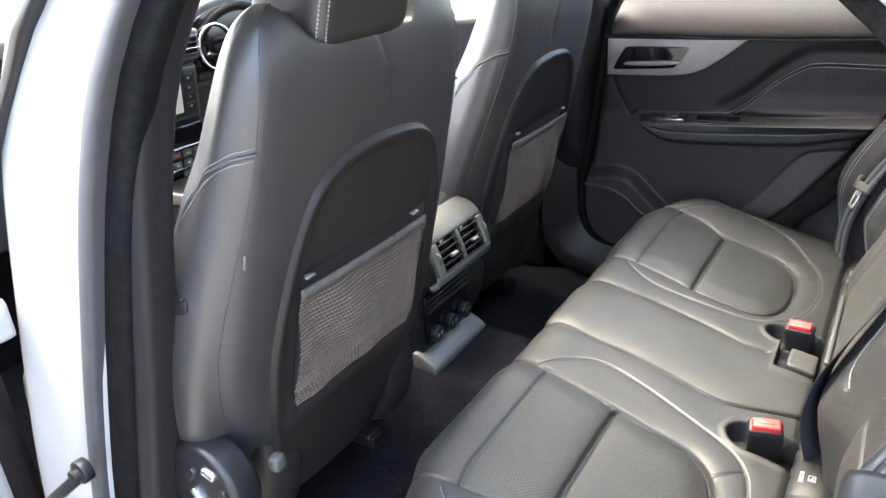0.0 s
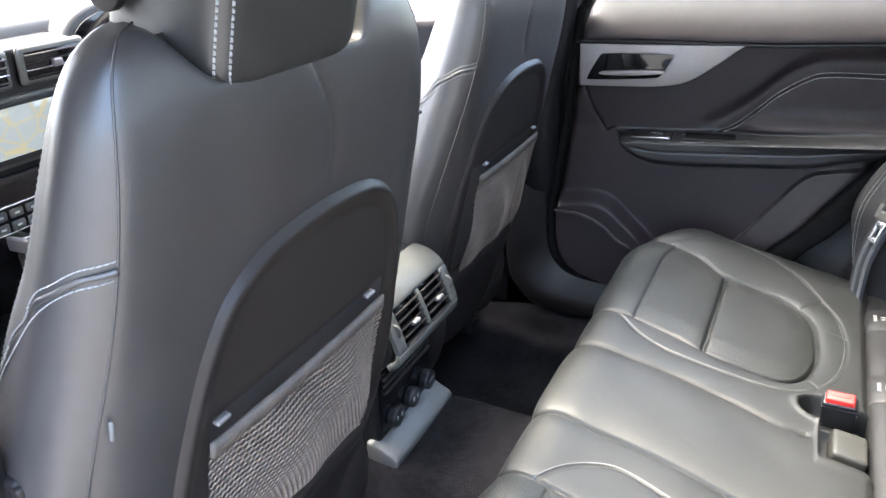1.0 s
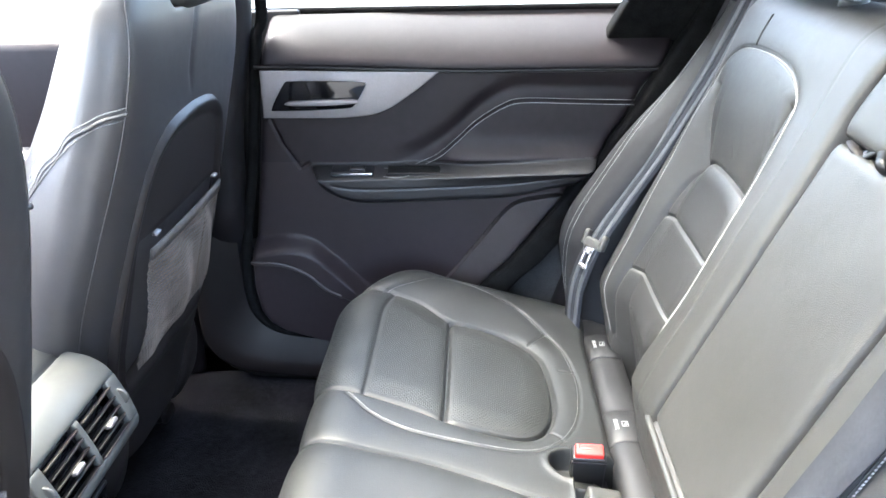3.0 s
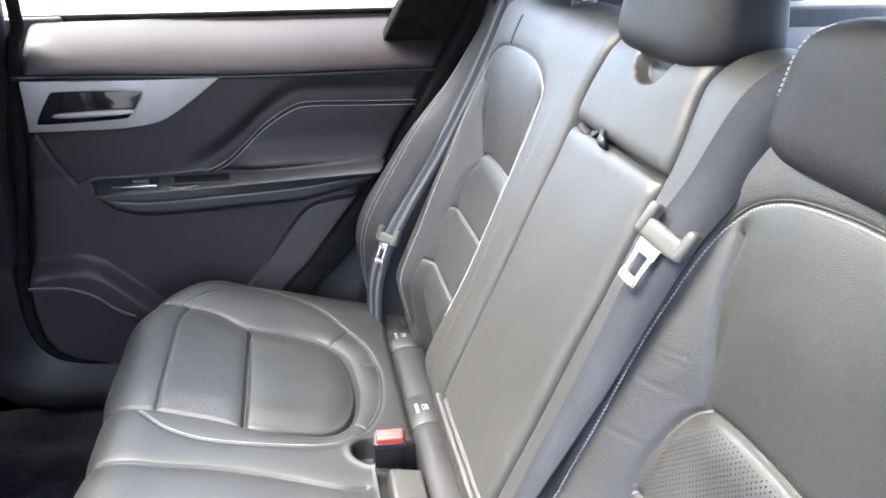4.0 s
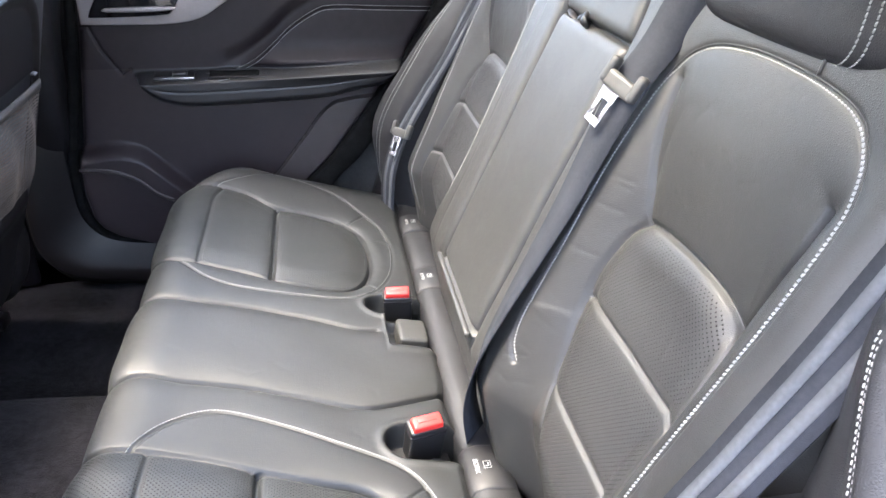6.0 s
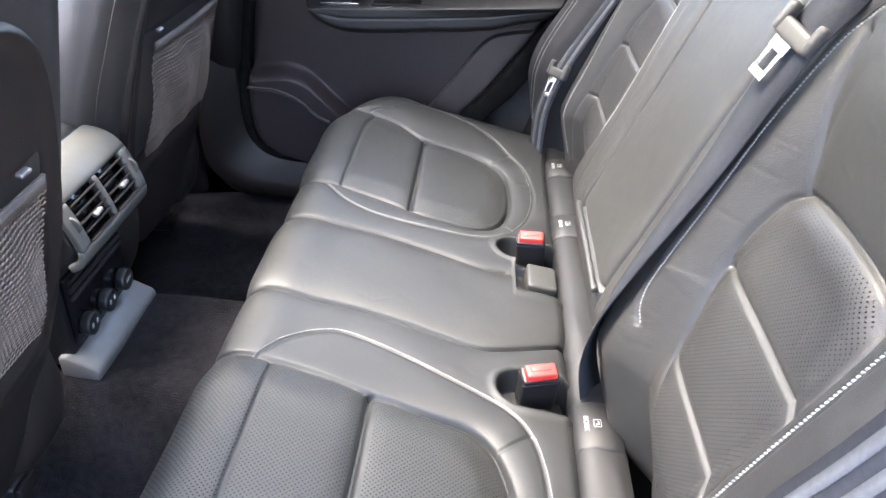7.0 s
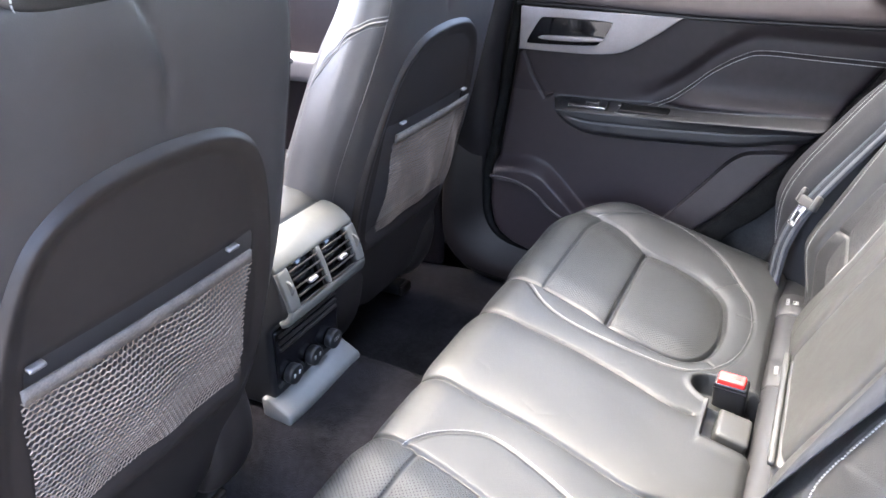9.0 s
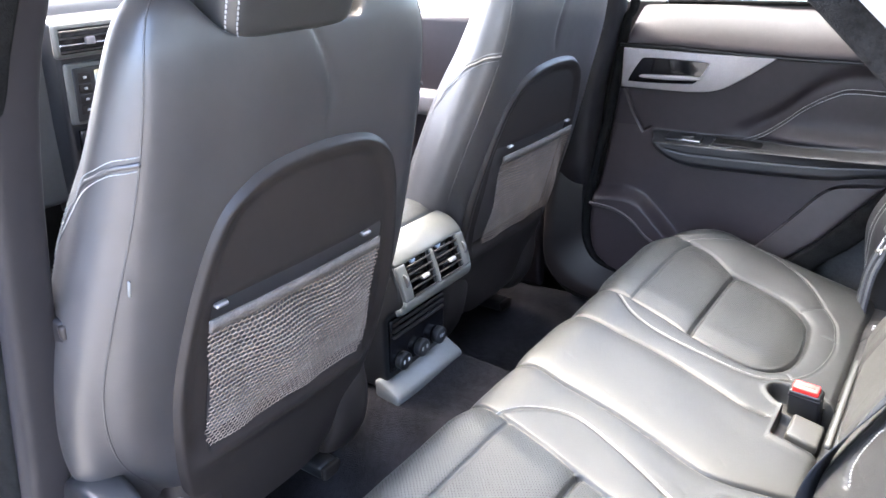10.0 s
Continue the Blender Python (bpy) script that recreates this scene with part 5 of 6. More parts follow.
    for share in (0.945, 0.86):
        line = []
        for k in np.linspace(0.03, 0.90, 60):
            e = max(0.02, 1 - (abs(k - 0.5) * 2) ** (22 if k < 0.5 else 7))
            ww, tt = 0.094 * (0.90 + 0.10 * e) * (1 - 0.04 * k) * (e ** 0.2), 0.0625 * (1 - 0.2 * k) * e ** 0.25
            c = math.sqrt(1 - share ** (2 / 0.3))
            line.append(hm @ Vector((tt * c ** 0.42 + 0.02 * k + 0.0012, out * ww * share, 0.28 * k)))
        part("stitching", dashes(np.array(line), np.tile([0.96, out * 0.4, -0.28], (60, 1)), 0.0040, 0.0050, 0.0015, 0.0012), THREAD, hr, "white thread")
    part("release_button", disc(0.016, 0.008, axes((1, 0, 0), (0, 0, 1), (0, out * 1.0, 0), (cx - 0.55, cy + out * 0.118, 0.99))), SHELL, hr)
    # seat base
    part("seat_cushion", rbox((0.50, 0.50, 0.16), 0.05, 4, axes((0.98, 0, -0.17), (0, 1, 0), (0.17, 0, 0.98), (cx - 0.93, cy, 0.285))), SEAT_LEATHER, seat)
    if out < 0:
        cover = part("recliner_cover", disc(0.072, 0.05, axes((1, 0, 0), (0, 0, 1), (0, -1, 0), (cx - 0.665, cy + out * 0.245 + 0.02, 0.345)), 36, 0.01), BLACK, seat, "round black recliner cover")
        for k in range(5):
            q = k * 2 * math.pi / 5
            part("cover_rib", rbox((0.012, 0.012, 0.024), 0.003, 2, Matrix.Translation((cx - 0.645 + 0.032 * math.cos(q), cy + out * 0.275, 0.352 + 0.032 * math.sin(q))) @ Matrix.Rotation(-q, 4, "Y")), STEEL if k in (1, 3) else BLACK, cover)
    for s in (-1, 1):
        rail = part("rail", rbox((0.42, 0.045, 0.03), 0.008, 2, Matrix.Translation((cx - 0.96, cy + s * 0.20, 0.075))), BLACK, seat)
        part("rail_end", rbox((0.012, 0.045, 0.026), 0.004, 2, Matrix.Translation((cx - 0.745, cy + s * 0.20, 0.075))), SHELL, rail)
        part("bracket", rbox((0.24, 0.03, 0.14), 0.01, 2, Matrix.Translation((cx - 0.90, cy + s * 0.21, 0.16))), BLACK, seat)
    return seat


def head_rest_mesh(w, t, h, lean):
    """A soft block, thinner at the top, with rounded edges: local x rearwards, z up."""
    loops = []
    for k in np.concatenate([np.linspace(0, 0.12, 14), np.linspace(0.16, 1, 24)]):
        z = h * k
        e = max(0.02, 1 - (abs(k - 0.5) * 2) ** (22 if k < 0.5 else 7))
        ww, tt = w * (0.90 + 0.10 * e) * (1 - 0.04 * k) * (e ** 0.2), t / 2 * (1 - 0.2 * k) * e ** 0.25
        a = np.linspace(0, 2 * math.pi, 48, endpoint=False)
        loops.append([(tt * np.sign(math.cos(q)) * abs(math.cos(q)) ** 0.42 + lean * k, ww * np.sign(math.sin(q)) * abs(math.sin(q)) ** 0.3, z) for q in a])
    return loft(loops)


def net_mesh():
    """Knitted net: proud wavy rows joined by thin links, as (across, up, proud)."""
    V, F = [], []
    pitch, step, amp, half = 0.0066, 0.0036, 0.0012, 0.00115
    rows = int(0.185 / pitch)
    for j in range(rows + 1):
        y = 0.002 + j * pitch
        lim = 0.150 - 0.012 * max(0.0, (0.05 - y) / 0.05) ** 2
        n = int(2 * lim / step)
        first = -(n // 2)
        for i in range(first, first + n + 1):
            o = len(V)
            flip = 1 if (i + j) % 2 else -1
            c = y + flip * amp
            V += [(i * step, c - half, 0.0), (i * step, c, 0.0016), (i * step, c + half, 0.0)]
            if i > first:
                F += [(o - 3, o, o + 1, o - 2), (o - 2, o + 1, o + 2, o - 1)]
            if flip > 0 and j < rows and abs(i * step) < lim - 0.004:
                o = len(V)
                V += [(i * step - 0.0008, c, 0.0004), (i * step + 0.0008, c, 0.0004), (i * step + 0.0008, c + pitch - 2 * amp, 0.0004), (i * step - 0.0008, c + pitch - 2 * amp, 0.0004)]
                F.append((o, o + 1, o + 2, o + 3))
                V += [(i * step, c - half, 0.0), (i * step, c, 0.0016), (i * step, c + half, 0.0)]
    return V, F


seat_l = front_seat(0.0, -0.415, -1)
seat_r = front_seat(-0.086, 0.370, 1)
seat_r.location.z -= 0.02
part("brand_tag", rbox((0.004, 0.003, 0.020), 0.0010, 1, axes((0.9, 0.3, -0.25), (-0.3, 0.95, 0), (0.28, 0, 0.96), (-0.535, -0.642, 0.690))), PLATE_GREY, seat_l, "small grey fabric side label")
part("lever_end", rbox((0.018, 0.022, 0.024), 0.006, 2, Matrix.Translation((-0.585, -0.615, 0.365))), TONGUE_GREY, seat_l, "grey metal hinge end")

# ---- centre console ----
console = thing("centre_console", "grey centre console end with twin air vents and sockets", "console", at=(-0.9, 0, 0.15))
side = [(-1.30, 0.20), (-1.30, 0.47), (-0.90, 0.50), (-0.715, 0.497), (-0.685, 0.488), (-0.662, 0.468), (-0.652, 0.44), (-0.645, 0.41), (-0.652, 0.386), (-0.675, 0.368), (-0.69, 0.35), (-0.695, 0.20)]
part("housing", slab([(x, z) for x, z in side], 0.192, 0.008, axes((1, 0, 0), (0, 0, 1), (0, -1, 0), (0, 0.096, 0)), 3), BLACK, console)
lid = [(-1.15, 0.49), (-1.15, 0.522), (-0.90, 0.530), (-0.735, 0.520), (-0.712, 0.508), (-0.708, 0.495)]
part("armrest_lid", slab(lid, 0.19, 0.010, axes((1, 0, 0), (0, 0, 1), (0, -1, 0), (0, 0.095, 0)), 3), LEATHER, console, "stitched leather arm rest lid")
# grey cap that carries the vents
cap_c = spline([(-0.706, 0.502), (-0.676, 0.494), (-0.656, 0.478), (-0.644, 0.452), (-0.635, 0.424), (-0.632, 0.402), (-0.640, 0.388), (-0.655, 0.380)], 30)
t = np.gradient(cap_c, axis=0)
nn = np.stack([t[:, 1], -t[:, 0]], 1)
nn /= np.linalg.norm(nn, axis=1, keepdims=True)
nn = -nn if nn[15, 0] < 0 else nn
outer, inn = cap_c + nn * 0.005, cap_c - nn * 0.006
vent_m = axes((0, 1, 0), (-0.31, 0, 0.95), (0.95, 0, 0.31), (-0.634, 0, 0.438))
# frame pieces leave the vent openings free
cap_parts = [(0, 12, -0.102, 0.102, "cap_top"), (11, 23, -0.102, -0.078, "cap_bar"), (11, 23, -0.005, 0.005, "cap_bar"), (11, 23, 0.078, 0.102, "cap_bar"), (22, 30, -0.102, 0.102, "cap_foot")]
for a, b, y0, y1, nm in cap_parts:
    part(nm, slab(np.vstack([outer[a:b], inn[a:b][::-1]]), y1 - y0, 0.0015, axes((1, 0, 0), (0, 0, 1), (0, -1, 0), (0, y1, 0)), 1), CONSOLE_GREY, console, "warm grey satin cap" if nm == "cap_top" else "")
for s in (-1, 1):
    vent = part("air_vent", rbox((0.074, 0.080, 0.004), 0.001, 1, vent_m @ Matrix.Translation((s * 0.0415, 0.0, -0.016))), GLOSS, console, "black air vent with five slats")
    for k in range(5):
        part("slat", rbox((0.072, 0.0028, 0.013), 0.001, 1, vent_m @ Matrix.Translation((s * 0.0415, -0.026 + k * 0.0135, -0.004)) @ Matrix.Rotation(-0.35, 4, "X")), SHELL, vent)
    part("vent_tab", rbox((0.020, 0.007, 0.010), 0.003, 2, vent_m @ Matrix.Translation((s * 0.0415, 0.0, 0.004))), SILVER, vent, "bright adjuster tab")
    part("thumb_wheel", disc(0.013, 0.005, axes((0.97, 0, -0.24), (0.24, 0, 0.97), (0, 1, 0), (-0.641, s * 0.090 - 0.0025, 0.444)), 24, 0.0015), TONGUE_GREY, vent, "ribbed grey thumb wheel")
# recessed socket panel
sock = part("socket_panel", rbox((0.17, 0.115, 0.012), 0.004, 2, axes((0, 1, 0), (0.06, 0, 0.99), (0.99, 0, -0.06), (-0.692, 0, 0.292))), GLOSS, console, "gloss black socket panel")
for k in range(3):
    part("trim_bar", rbox((0.16, 0.006, 0.006), 0.002, 2, axes((0, 1, 0), (0.06, 0, 0.99), (0.99, 0, -0.06), (-0.683, 0, 0.338 - 0.013 * k))), SHELL, sock)
for y in (-0.058, 0.0, 0.058):
    knob = part("socket_cap", disc(0.018, 0.016, axes((0, 1, 0), (0.06, 0, 0.99), (0.99, 0, -0.06), (-0.688, y, 0.255)), 28, 0.003), BLACK, sock, "round black socket cap")
    part("socket_ring", tube([(-0.676, y + 0.017 * math.cos(q), 0.255 + 0.017 * math.sin(q)) for q in np.linspace(0, 2 * math.pi, 32)], 0.0012, 6), SHELL, knob)
    if y > 0.05:
        writing("12V", 0.011, axes((0, 1, 0), (0.06, 0, 0.99), (0.99, 0, -0.06), (-0.6715, y, 0.256)), PRINT, knob, "print")
    else:
        for d in (-0.007, 0.007):
            part("mark", rbox((0.005, 0.008, 0.001), 0.0003, 1, axes((0, 1, 0), (0.06, 0, 0.99), (0.99, 0, -0.06), (-0.6715, y + d, 0.256))), PRINT, knob)
plate_o = [(-0.715, 0.19), (-0.715, 0.224), (-0.702, 0.226), (-0.662, 0.205), (-0.657, 0.197), (-0.660, 0.18)]
part("kick_plate", slab(plate_o, 0.212, 0.004, axes((1, 0, 0), (0, 0, 1), (0, -1, 0), (0, 0.106, 0))), PLATE_GREY, console, "grey satin kick plate")

# ---- rear head rests ----
def rear_head_rest(y, w, h, x, z, stitched, apart=0.055):
    hr = thing("head_rest", "black leather rear head rest on chrome posts", "head rest", "rear head rests", at=(x, y, z - 0.05))
    loops = []
    for k in np.linspace(0, 1, 30):
        e = max(0.02, 1 - (abs(k - 0.5) * 2) ** 5)
        tt = 0.055 * (1 - 0.35 * k) * e ** 0.4
        ww = w * (1 - 0.10 * k) * (0.8 + 0.2 * e) * e ** 0.15
        a = np.linspace(0, 2 * math.pi, 56, endpoint=False)
        loops.append([(x + 0.004 * k + tt * np.sign(math.cos(q)) * abs(math.cos(q)) ** 0.7 + 0.02, y + ww * np.sign(math.sin(q)) * abs(math.sin(q)) ** 0.35, z + h * k) for q in a])
    part("pad", loft(loops), REST_SHADED, hr)
    for s in (-1, 1):
        part("post", tube([(x + 0.03, y + s * apart, z - 0.075), (x + 0.035, y + s * apart, z + 0.03)], 0.006, 14), CHROME, hr, "chrome post")
        part("guide", disc(0.018, 0.010, axes((1, 0, 0), (0, 1, 0), (0, 0, 1), (x + 0.03, y + s * apart, 0.884))), BLACK, hr)
        if stitched:
            for q in ((0.070, 0.080) if s * y > 0 else (0.042,)):
                line = []
                for k in np.linspace(0.04, 0.93, 70):
                    e = max(0.02, 1 - (abs(k - 0.5) * 2) ** 5)
                    tt = 0.055 * (1 - 0.35 * k) * e ** 0.4
                    ww = w * (1 - 0.10 * k) * (0.8 + 0.2 * e) * e ** 0.15
                    oo = (ww - q + 0.03) / ww
                    g = math.asin(min(0.999, oo) ** (1 / 0.35))
                    line.append((x + 0.004 * k - tt * abs(math.cos(g)) ** 0.7 + 0.0195, y + s * ww * oo, z + h * k))
                part("stitching", dashes(np.array(line), np.tile([-1, s * 0.5, 0], (70, 1)), 0.0037, 0.0043, 0.0013, 0.0010, slant=0.4), THREAD, hr, "white thread")
    return hr


rear_head_rest(-0.358, 0.155, 0.118, 0.258, 0.820, True)
rear_head_rest(0.002, 0.116, 0.13, 0.276, 0.859, False, 0.075)
rear_head_rest(0.378, 0.155, 0.118, 0.272, 0.912, True)


# ---- belts and buckles ----
def belt(path, across, tongue_at, label, tongue_dir, n=90, rib=BELT_BAND):
    b = thing("seat_belt", label, "seat belt", "rear seat belts", at=path[-1])
    part("webbing", ribbon(path, across, 0.047, 0.0014, n=n)[0], BELT, b)
    for geo in [] if rib is None else ribbon([(x - 0.0012, y, z) for x, y, z in path], across, 0.047, 0.0012, ((-0.33, -0.12), (0.10, 0.31)), n):
        part("rib", geo, rib, b)
    if tongue_at is not None:
        m = axes(*tongue_dir, tongue_at)
        slide = part("slide", rbox((0.047, 0.019, 0.011), 0.005, 3, m), TONGUE_GREY, b, "grey plastic tongue grip")
        part("slide_ear", rbox((0.010, 0.030, 0.014), 0.0045, 2, m @ Matrix.Translation((0.0225, 0.007, 0))), TONGUE_GREY, slide)
        part("slide_ear", rbox((0.010, 0.030, 0.014), 0.0045, 2, m @ Matrix.Translation((-0.0225, 0.007, 0))), TONGUE_GREY, slide)
        tm = m @ Matrix.Translation((-0.006, -0.029, 0.0))
        for dx in (-0.0078, 0.0078):
            part("tongue_arm", rbox((0.0055, 0.038, 0.003), 0.001, 1, tm @ Matrix.Translation((dx, 0, 0))), STEEL, slide, "bright steel tongue")
        part("tongue_tip", rbox((0.021, 0.009, 0.003), 0.001, 2, tm @ Matrix.Translation((0, -0.017, 0))), STEEL, slide)
        part("tongue_root", rbox((0.024, 0.013, 0.003), 0.001, 2, tm @ Matrix.Translation((0, 0.014, 0))), STEEL, slide)
    return b


belt([(0.29, -0.235, 0.90), (0.245, -0.222, 0.872), (0.214, -0.206, 0.797), (0.182, -0.203, 0.744), (0.136, -0.190, 0.618), (0.104, -0.186, 0.546), (0.074, -0.184, 0.481), (0.047, -0.182, 0.413), (0.040, -0.170, 0.335), (0.055, -0.155, 0.25)],
     [(-0.3, 1, 0.15), (-0.42, 0.88, 0.18), (-0.42, 0.88, 0.18), (-0.42, 0.88, 0.18), (-0.2, 0.95, 0.1), (0.0, 1, 0), (0.3, 0.9, 0), (0.5, 0.8, 0), (0.6, 0.7, 0), (0.6, 0.7, 0)],
     (0.178, -0.200, 0.752), "grey centre seat belt with parked steel tongue", ((0.33, -0.87, -0.29), (0.44, -0.13, 0.89), (-0.82, -0.43, 0.36)), rib=None)
belt([(0.30, -0.655, 0.95), (0.232, -0.612, 0.84), (0.198, -0.603, 0.77), (0.166, -0.594, 0.69), (0.128, -0.582, 0.60), (0.085, -0.57, 0.50), (0.045, -0.58, 0.38), (0.03, -0.60, 0.28)],
     [(0.1, 1, 0.3), (-0.1, 1, 0.35), (-0.15, 1, 0.35), (-0.15, 1, 0.3), (-0.1, 1, 0.3), (0.1, 1, 0.1), (0.2, 1, 0), (0.2, 1, 0)], None, "grey outer seat belt with two pale ribs", None)
belt([(0.30, 0.62, 0.93), (0.24, 0.585, 0.81), (0.200, 0.578, 0.727), (0.138, 0.577, 0.61), (0.083, 0.575, 0.52), (0.040, 0.571, 0.443), (0.012, 0.571, 0.36), (0.006, 0.573, 0.27)],
     [(-0.6, 1, 0)] * 8,
     (0.037, 0.566, 0.446), "grey outer seat belt with parked steel tongue", ((0.55, -0.83, 0), (0.35, 0.25, 0.90), (-0.75, -0.5, 0.43)))


def buckle(x, y, z, yaw):
    b = thing("belt_buckle", "black belt buckle with red release button in the seat", "belt buckle", "belt buckles", at=(x, y, z - 0.05))
    m = Matrix.Translation((x, y, z)) @ Matrix.Rotation(yaw, 4, "Z") @ Matrix.Rotation(radians(14), 4, "X")
    part("housing", rbox((0.049, 0.026, 0.075), 0.005, 3, m @ Matrix.Translation((0, 0, -0.040))), BLACK, b)
    part("release_button", rbox((0.043, 0.021, 0.016), 0.003, 3, m @ Matrix.Translation((0, -0.001, -0.002)), taper=0.90), RED, b, "red release button")
    part("button_dip", rbox((0.026, 0.008, 0.002), 0.0008, 2, m @ Matrix.Translation((0, 0.001, 0.0058))), RED, b)
    part("collar", rbox((0.0500, 0.0270, 0.006), 0.002, 2, m @ Matrix.Translation((0, 0, -0.013))), PILLAR_GREY, b, "thin dark collar")
    return b


buckle(-0.018, -0.178, 0.311, radians(12))
buckle(-0.018, 0.163, 0.303, radians(-4))
flap = thing("buckle_flap", "grey leather belt slot flap beside the buckle", "seat trim")
part("flap", rbox((0.048, 0.062, 0.03), 0.006, 3, axes((0.98, 0, -0.2), (0, 1, 0), (0.2, 0, 0.98), (-0.004, 0.092, 0.259))), FLAP, flap)

# ---- dashboard seen past the front seats ----
dash = thing("dashboard", "dark grey dashboard with vents, screen and button rows", "dashboard", at=(-1.7, 0, 0.5))
top_p = [(-1.95, 0.50), (-1.95, 0.90), (-1.80, 0.925), (-1.62, 0.915), (-1.56, 0.895), (-1.545, 0.86), (-1.555, 0.74), (-1.57, 0.60), (-1.58, 0.45)]
part("body", slab(top_p, 1.42, 0.012, axes((1, 0, 0), (0, 0, 1), (0, -1, 0), (0, 0.71, 0)), 3), DASH, dash)
fm = axes((0, 1, 0), (0.14, 0, 0.99), (0.99, 0, -0.14), (-1.488, 0.0, 0.72))
part("middle_console", rbox((0.30, 0.46, 0.10), 0.012, 3, fm @ Matrix.Translation((-0.02, -0.09, -0.052))), BLACK, dash, "black middle console")
screen = part("screen_unit", rbox((0.285, 0.135, 0.02), 0.008, 3, fm @ Matrix.Translation((-0.02, -0.012, 0.0))), CONSOLE_GREY, dash, "framed touch screen")
part("screen_frame", rbox((0.262, 0.118, 0.006), 0.003, 2, fm @ Matrix.Translation((-0.02, -0.012, 0.0105))), BLACK, screen)
part("display", rbox((0.165, 0.096, 0.004), 0.001, 1, fm @ Matrix.Translation((-0.02, -0.010, 0.0135))), screen_mat, screen, "lit map display")
for s in (-1, 1):
    for k in range(4):
        part("key", rbox((0.030, 0.020, 0.006), 0.002, 2, fm @ Matrix.Translation((-0.02 + s * 0.107, 0.026 - 0.024 * k, 0.0125))), SHELL, screen)
        part("key_mark", rbox((0.007, 0.005, 0.001), 0.0, 1, fm @ Matrix.Translation((-0.02 + s * 0.107, 0.026 - 0.024 * k, 0.016))), PRINT, screen)
for y in (-0.105, 0.065):
    v = part("air_vent", rbox((0.150, 0.075, 0.02), 0.012, 3, fm @ Matrix.Translation((y, 0.105, 0.004))), CONSOLE_GREY, dash, "grey framed air vent")
    part("vent_mouth", rbox((0.135, 0.058, 0.012), 0.008, 3, fm @ Matrix.Translation((y, 0.105, 0.0095))), GLOSS, v)
    for k in range(4):
        part("slat", rbox((0.132, 0.003, 0.012), 0.001, 1, fm @ Matrix.Translation((y, 0.084 + 0.014 * k, 0.014))), CHROME if k == 1 else SHELL, v)
    part("vent_tab", rbox((0.02, 0.016, 0.014), 0.003, 2, fm @ Matrix.Translation((y, 0.104, 0.018))), SILVER, v)
radio = part("control_panel", rbox((0.27, 0.17, 0.016), 0.006, 2, fm @ Matrix.Translation((-0.02, -0.175, 0.012))), GLOSS, dash, "gloss black heater panel")
for r in range(2):
    part("silver_line", rbox((0.26, 0.003, 0.004), 0.001, 1, fm @ Matrix.Translation((-0.02, -0.145 - 0.055 * r, 0.022))), CHROME, radio)
    for k in range(7):
        part("key", rbox((0.028, 0.018, 0.008), 0.003, 2, fm @ Matrix.Translation((-0.125 + 0.035 * k, -0.162 - 0.026 * r, 0.020))), CONSOLE_GREY, radio)
        part("key_mark", rbox((0.010, 0.004, 0.001), 0.0, 1, fm @ Matrix.Translation((-0.125 + 0.035 * k, -0.162 - 0.026 * r, 0.0245))), RED if (k == 4 and r == 0) else PRINT, radio)
for y in (-0.09, 0.06):
    part("dial", disc(0.020, 0.022, fm @ Matrix.Translation((y, -0.232, 0.016)), 28, 0.003), CHROME, radio, "chrome rotary dial")
# instrument hood and dials on the far side
hood = thing("instrument_cluster", "instrument hood with two round dials and bright rims", "instruments", at=(-1.6, 0.33, 0.8))
hc = [(0.10, 0.70), (0.115, 0.83), (0.17, 0.90), (0.33, 0.925), (0.49, 0.90), (0.545, 0.83), (0.56, 0.70)]
part("hood", slab(spline(hc, 40), 0.14, 0.012, axes((0, 1, 0), (0, 0, 1), (1, 0, 0), (-1.64, 0, 0))), DASH, hood)
part("face", slab(spline([(0.125, 0.72), (0.135, 0.83), (0.19, 0.885), (0.33, 0.905), (0.47, 0.885), (0.525, 0.83), (0.535, 0.72)], 40), 0.01, 0.002, axes((0, 1, 0), (0, 0, 1), (1, 0, 0), (-1.505, 0, 0))), GLOSS, hood)
for y in (0.215, 0.445):
    dial = part("dial", disc(0.058, 0.012, axes((0, 1, 0), (0, 0, 1), (1, 0, 0), (-1.50, y, 0.80)), 36, 0.002), GLOSS, hood)
    part("dial_rim", tube([(-1.486, y + 0.058 * math.cos(q), 0.80 + 0.058 * math.sin(q)) for q in np.linspace(0, 2 * math.pi, 48)], 0.0045, 8), CHROME, dial, "bright dial rim")
wheel = thing("steering_wheel", "black leather steering wheel on the far side with column stalks", "steering wheel", at=(-1.38, 0.37, 0.72))
wm = axes((0, 1, 0), (-0.40, 0, 0.92), (0.92, 0, 0.40), (-1.33, 0.39, 0.74))
part("rim", tube([wm @ Vector((0.185 * math.cos(q), 0.185 * math.sin(q), 0)) for q in np.linspace(0, 2 * math.pi, 60)], 0.016, 12), SEAT_LEATHER, wheel)
part("hub", rbox((0.15, 0.13, 0.05), 0.02, 3, wm @ Matrix.Translation((0, -0.01, -0.01))), SHELL, wheel)
for s in (-1, 1):
    part("spoke", rbox((0.10, 0.03, 0.018), 0.006, 2, wm @ Matrix.Translation((s * 0.125, -0.005, -0.005))), SHELL, wheel)
part("stalk", tube([wm @ Vector((-0.03, 0.03, -0.06)), wm @ Vector((-0.15, 0.05, -0.06))], 0.009, 12), BLACK, wheel)
part("stalk_tip", tube([wm @ Vector((-0.135, 0.048, -0.06)), wm @ Vector((-0.165, 0.053, -0.06))], 0.013, 14), STEEL, wheel, "bright stalk end")
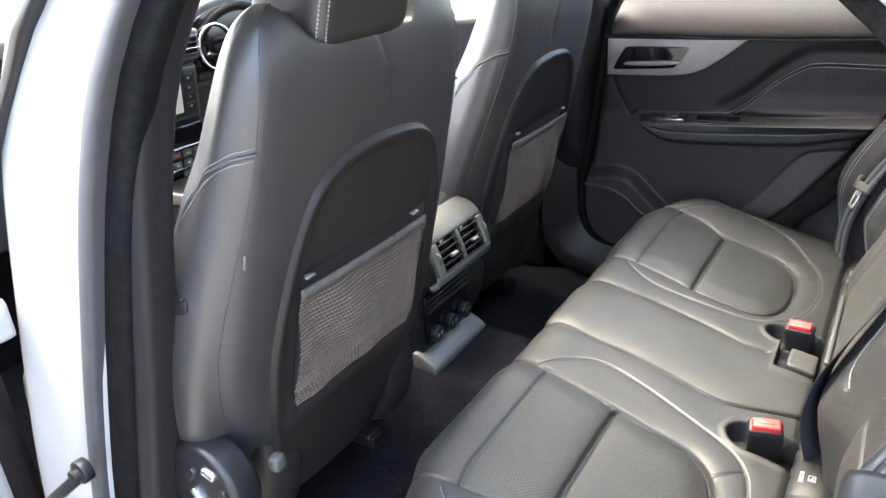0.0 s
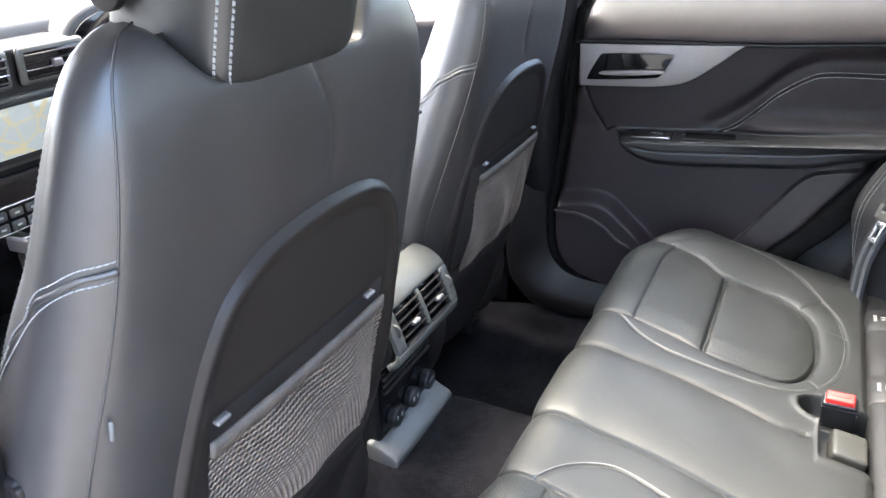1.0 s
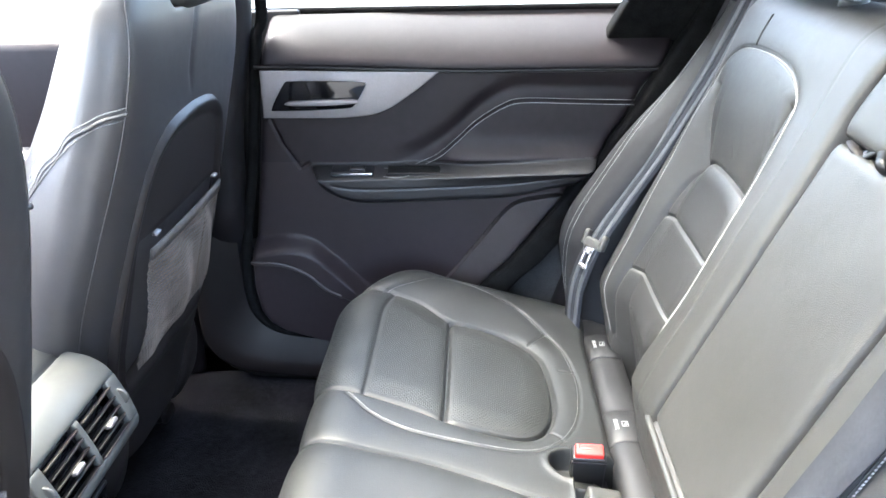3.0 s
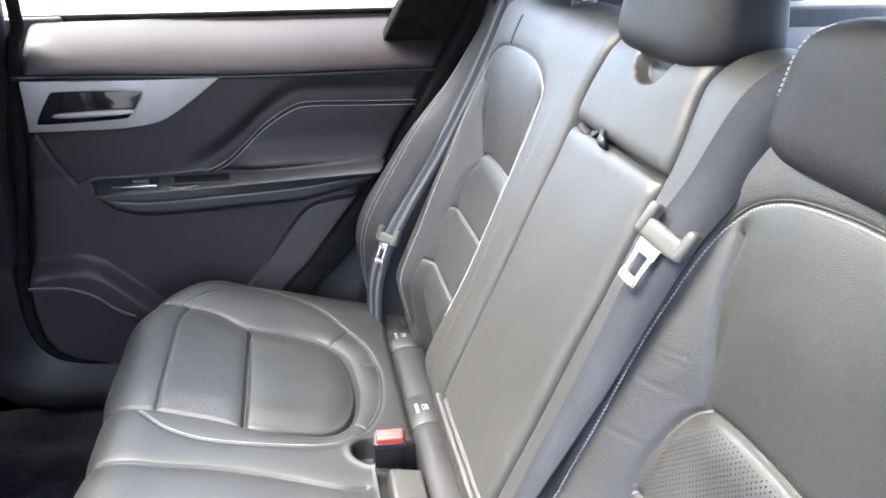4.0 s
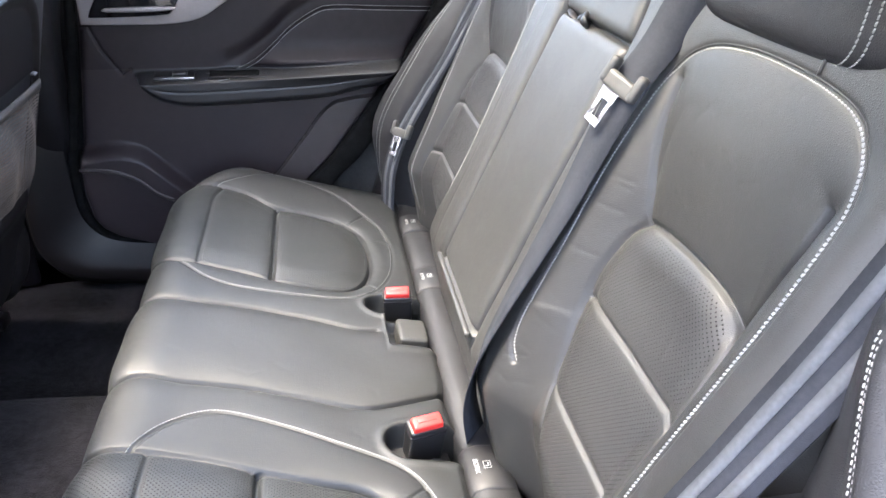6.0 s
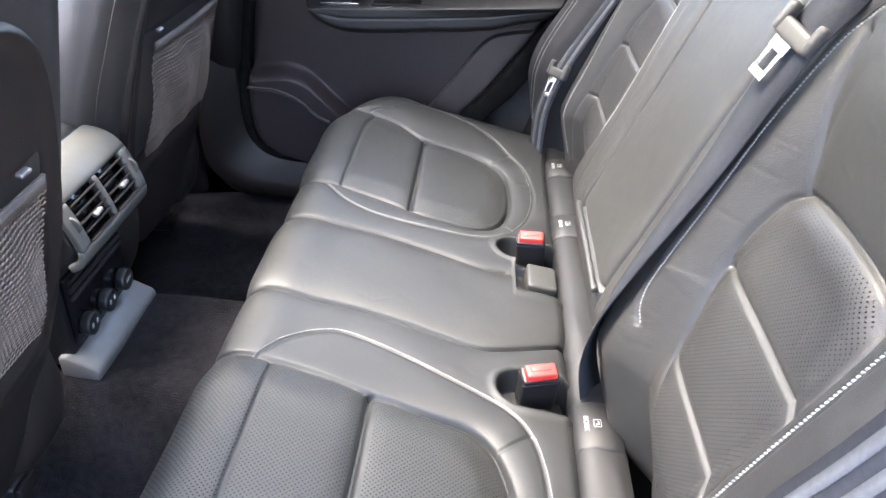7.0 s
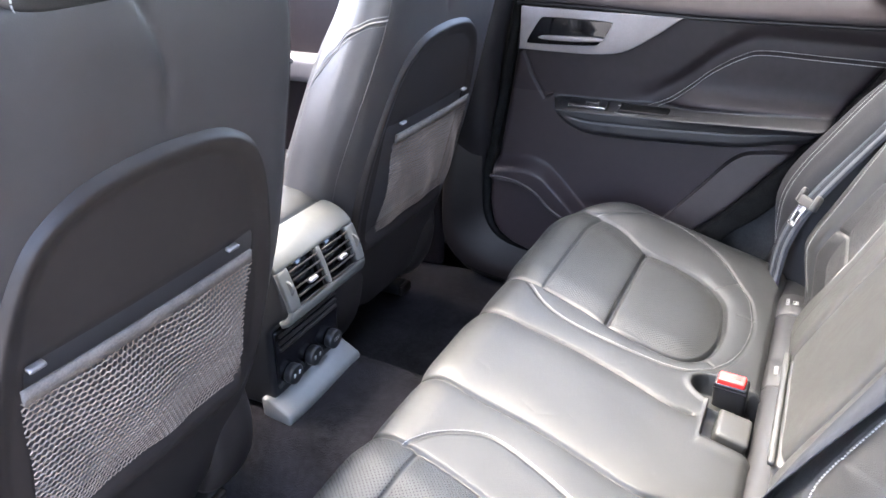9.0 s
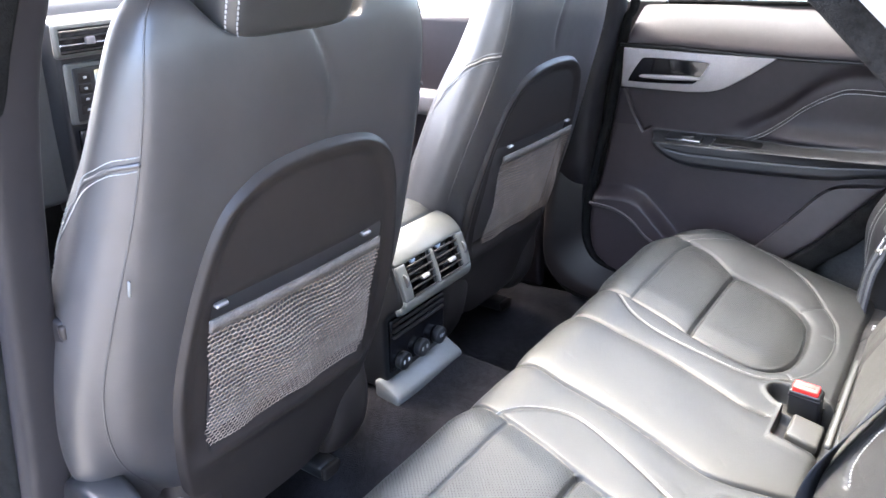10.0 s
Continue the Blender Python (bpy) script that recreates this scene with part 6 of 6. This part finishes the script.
con = thing("console_side", "grey tunnel console with gear selector surround", "console", at=(-1.2, 0, 0.2))
part("tunnel_cover", rbox((0.40, 0.24, 0.28), 0.03, 3, Matrix.Translation((-1.30, 0, 0.36))), SHELL, con)
part("rail_trim", rbox((0.40, 0.012, 0.03), 0.005, 2, Matrix.Translation((-1.30, -0.118, 0.50))), SILVER, con, "satin side rail")

# ---- open door hinge parts, latch and surroundings outside ----
strap = thing("door_check_strap", "black steel door check strap bolted to the jamb", "hinge")
part("arm", rbox((0.13, 0.008, 0.018), 0.003, 2, axes((-0.76, -0.15, -0.63), (0, 1, 0), (0.63, 0, -0.76), (-0.815, -0.785, 0.368))), BLACK, strap)
part("eye", disc(0.017, 0.014, axes((1, 0, 0), (0, 0, 1), (0, -1, 0), (-0.770, -0.775, 0.408))), BLACK, strap)
part("bolt", disc(0.009, 0.022, axes((1, 0, 0), (0, 0, 1), (0, -1, 0), (-0.770, -0.777, 0.408))), SHELL, strap, "bolt head")
anchor = thing("belt_anchor", "grey front belt guide on the pillar", "belt guide")
part("guide", rbox((0.03, 0.016, 0.03), 0.006, 3, Matrix.Translation((-0.625, -0.675, 0.635))), PILLAR_GREY, anchor)
part("slot", rbox((0.010, 0.020, 0.016), 0.003, 2, Matrix.Translation((-0.610, -0.675, 0.638))), SHELL, anchor)

open_door = thing("open_rear_door", "white rear door swung wide open on its hinges", "door", at=(-0.93, -0.82, 0.0))
dm = axes((0.26, -0.966, 0), (0.966, 0.26, 0), (0, 0, 1), (-0.89, -0.82, 0.0))
part("skin", slab([(0.0, 0.02), (0.0, 0.80), (0.10, 0.82), (0.95, 0.82), (1.0, 0.5), (0.80, 0.02)], 0.09, 0.02, dm @ axes((1, 0, 0), (0, 0, 1), (0, -1, 0), (0, 0, 0))), PAINT, open_door)
part("lining", slab([(0.08, 0.08), (0.06, 0.76), (0.90, 0.76), (0.90, 0.5), (0.75, 0.08)], 0.03, 0.01, dm @ axes((1, 0, 0), (0, 0, 1), (0, -1, 0), (0, 0.03, 0))), SOFT, open_door)
for z in (0.22, 0.60):
    part("hinge", rbox((0.05, 0.10, 0.06), 0.01, 2, Matrix.Translation((-0.91, -0.80, z))), PAINT, open_door)
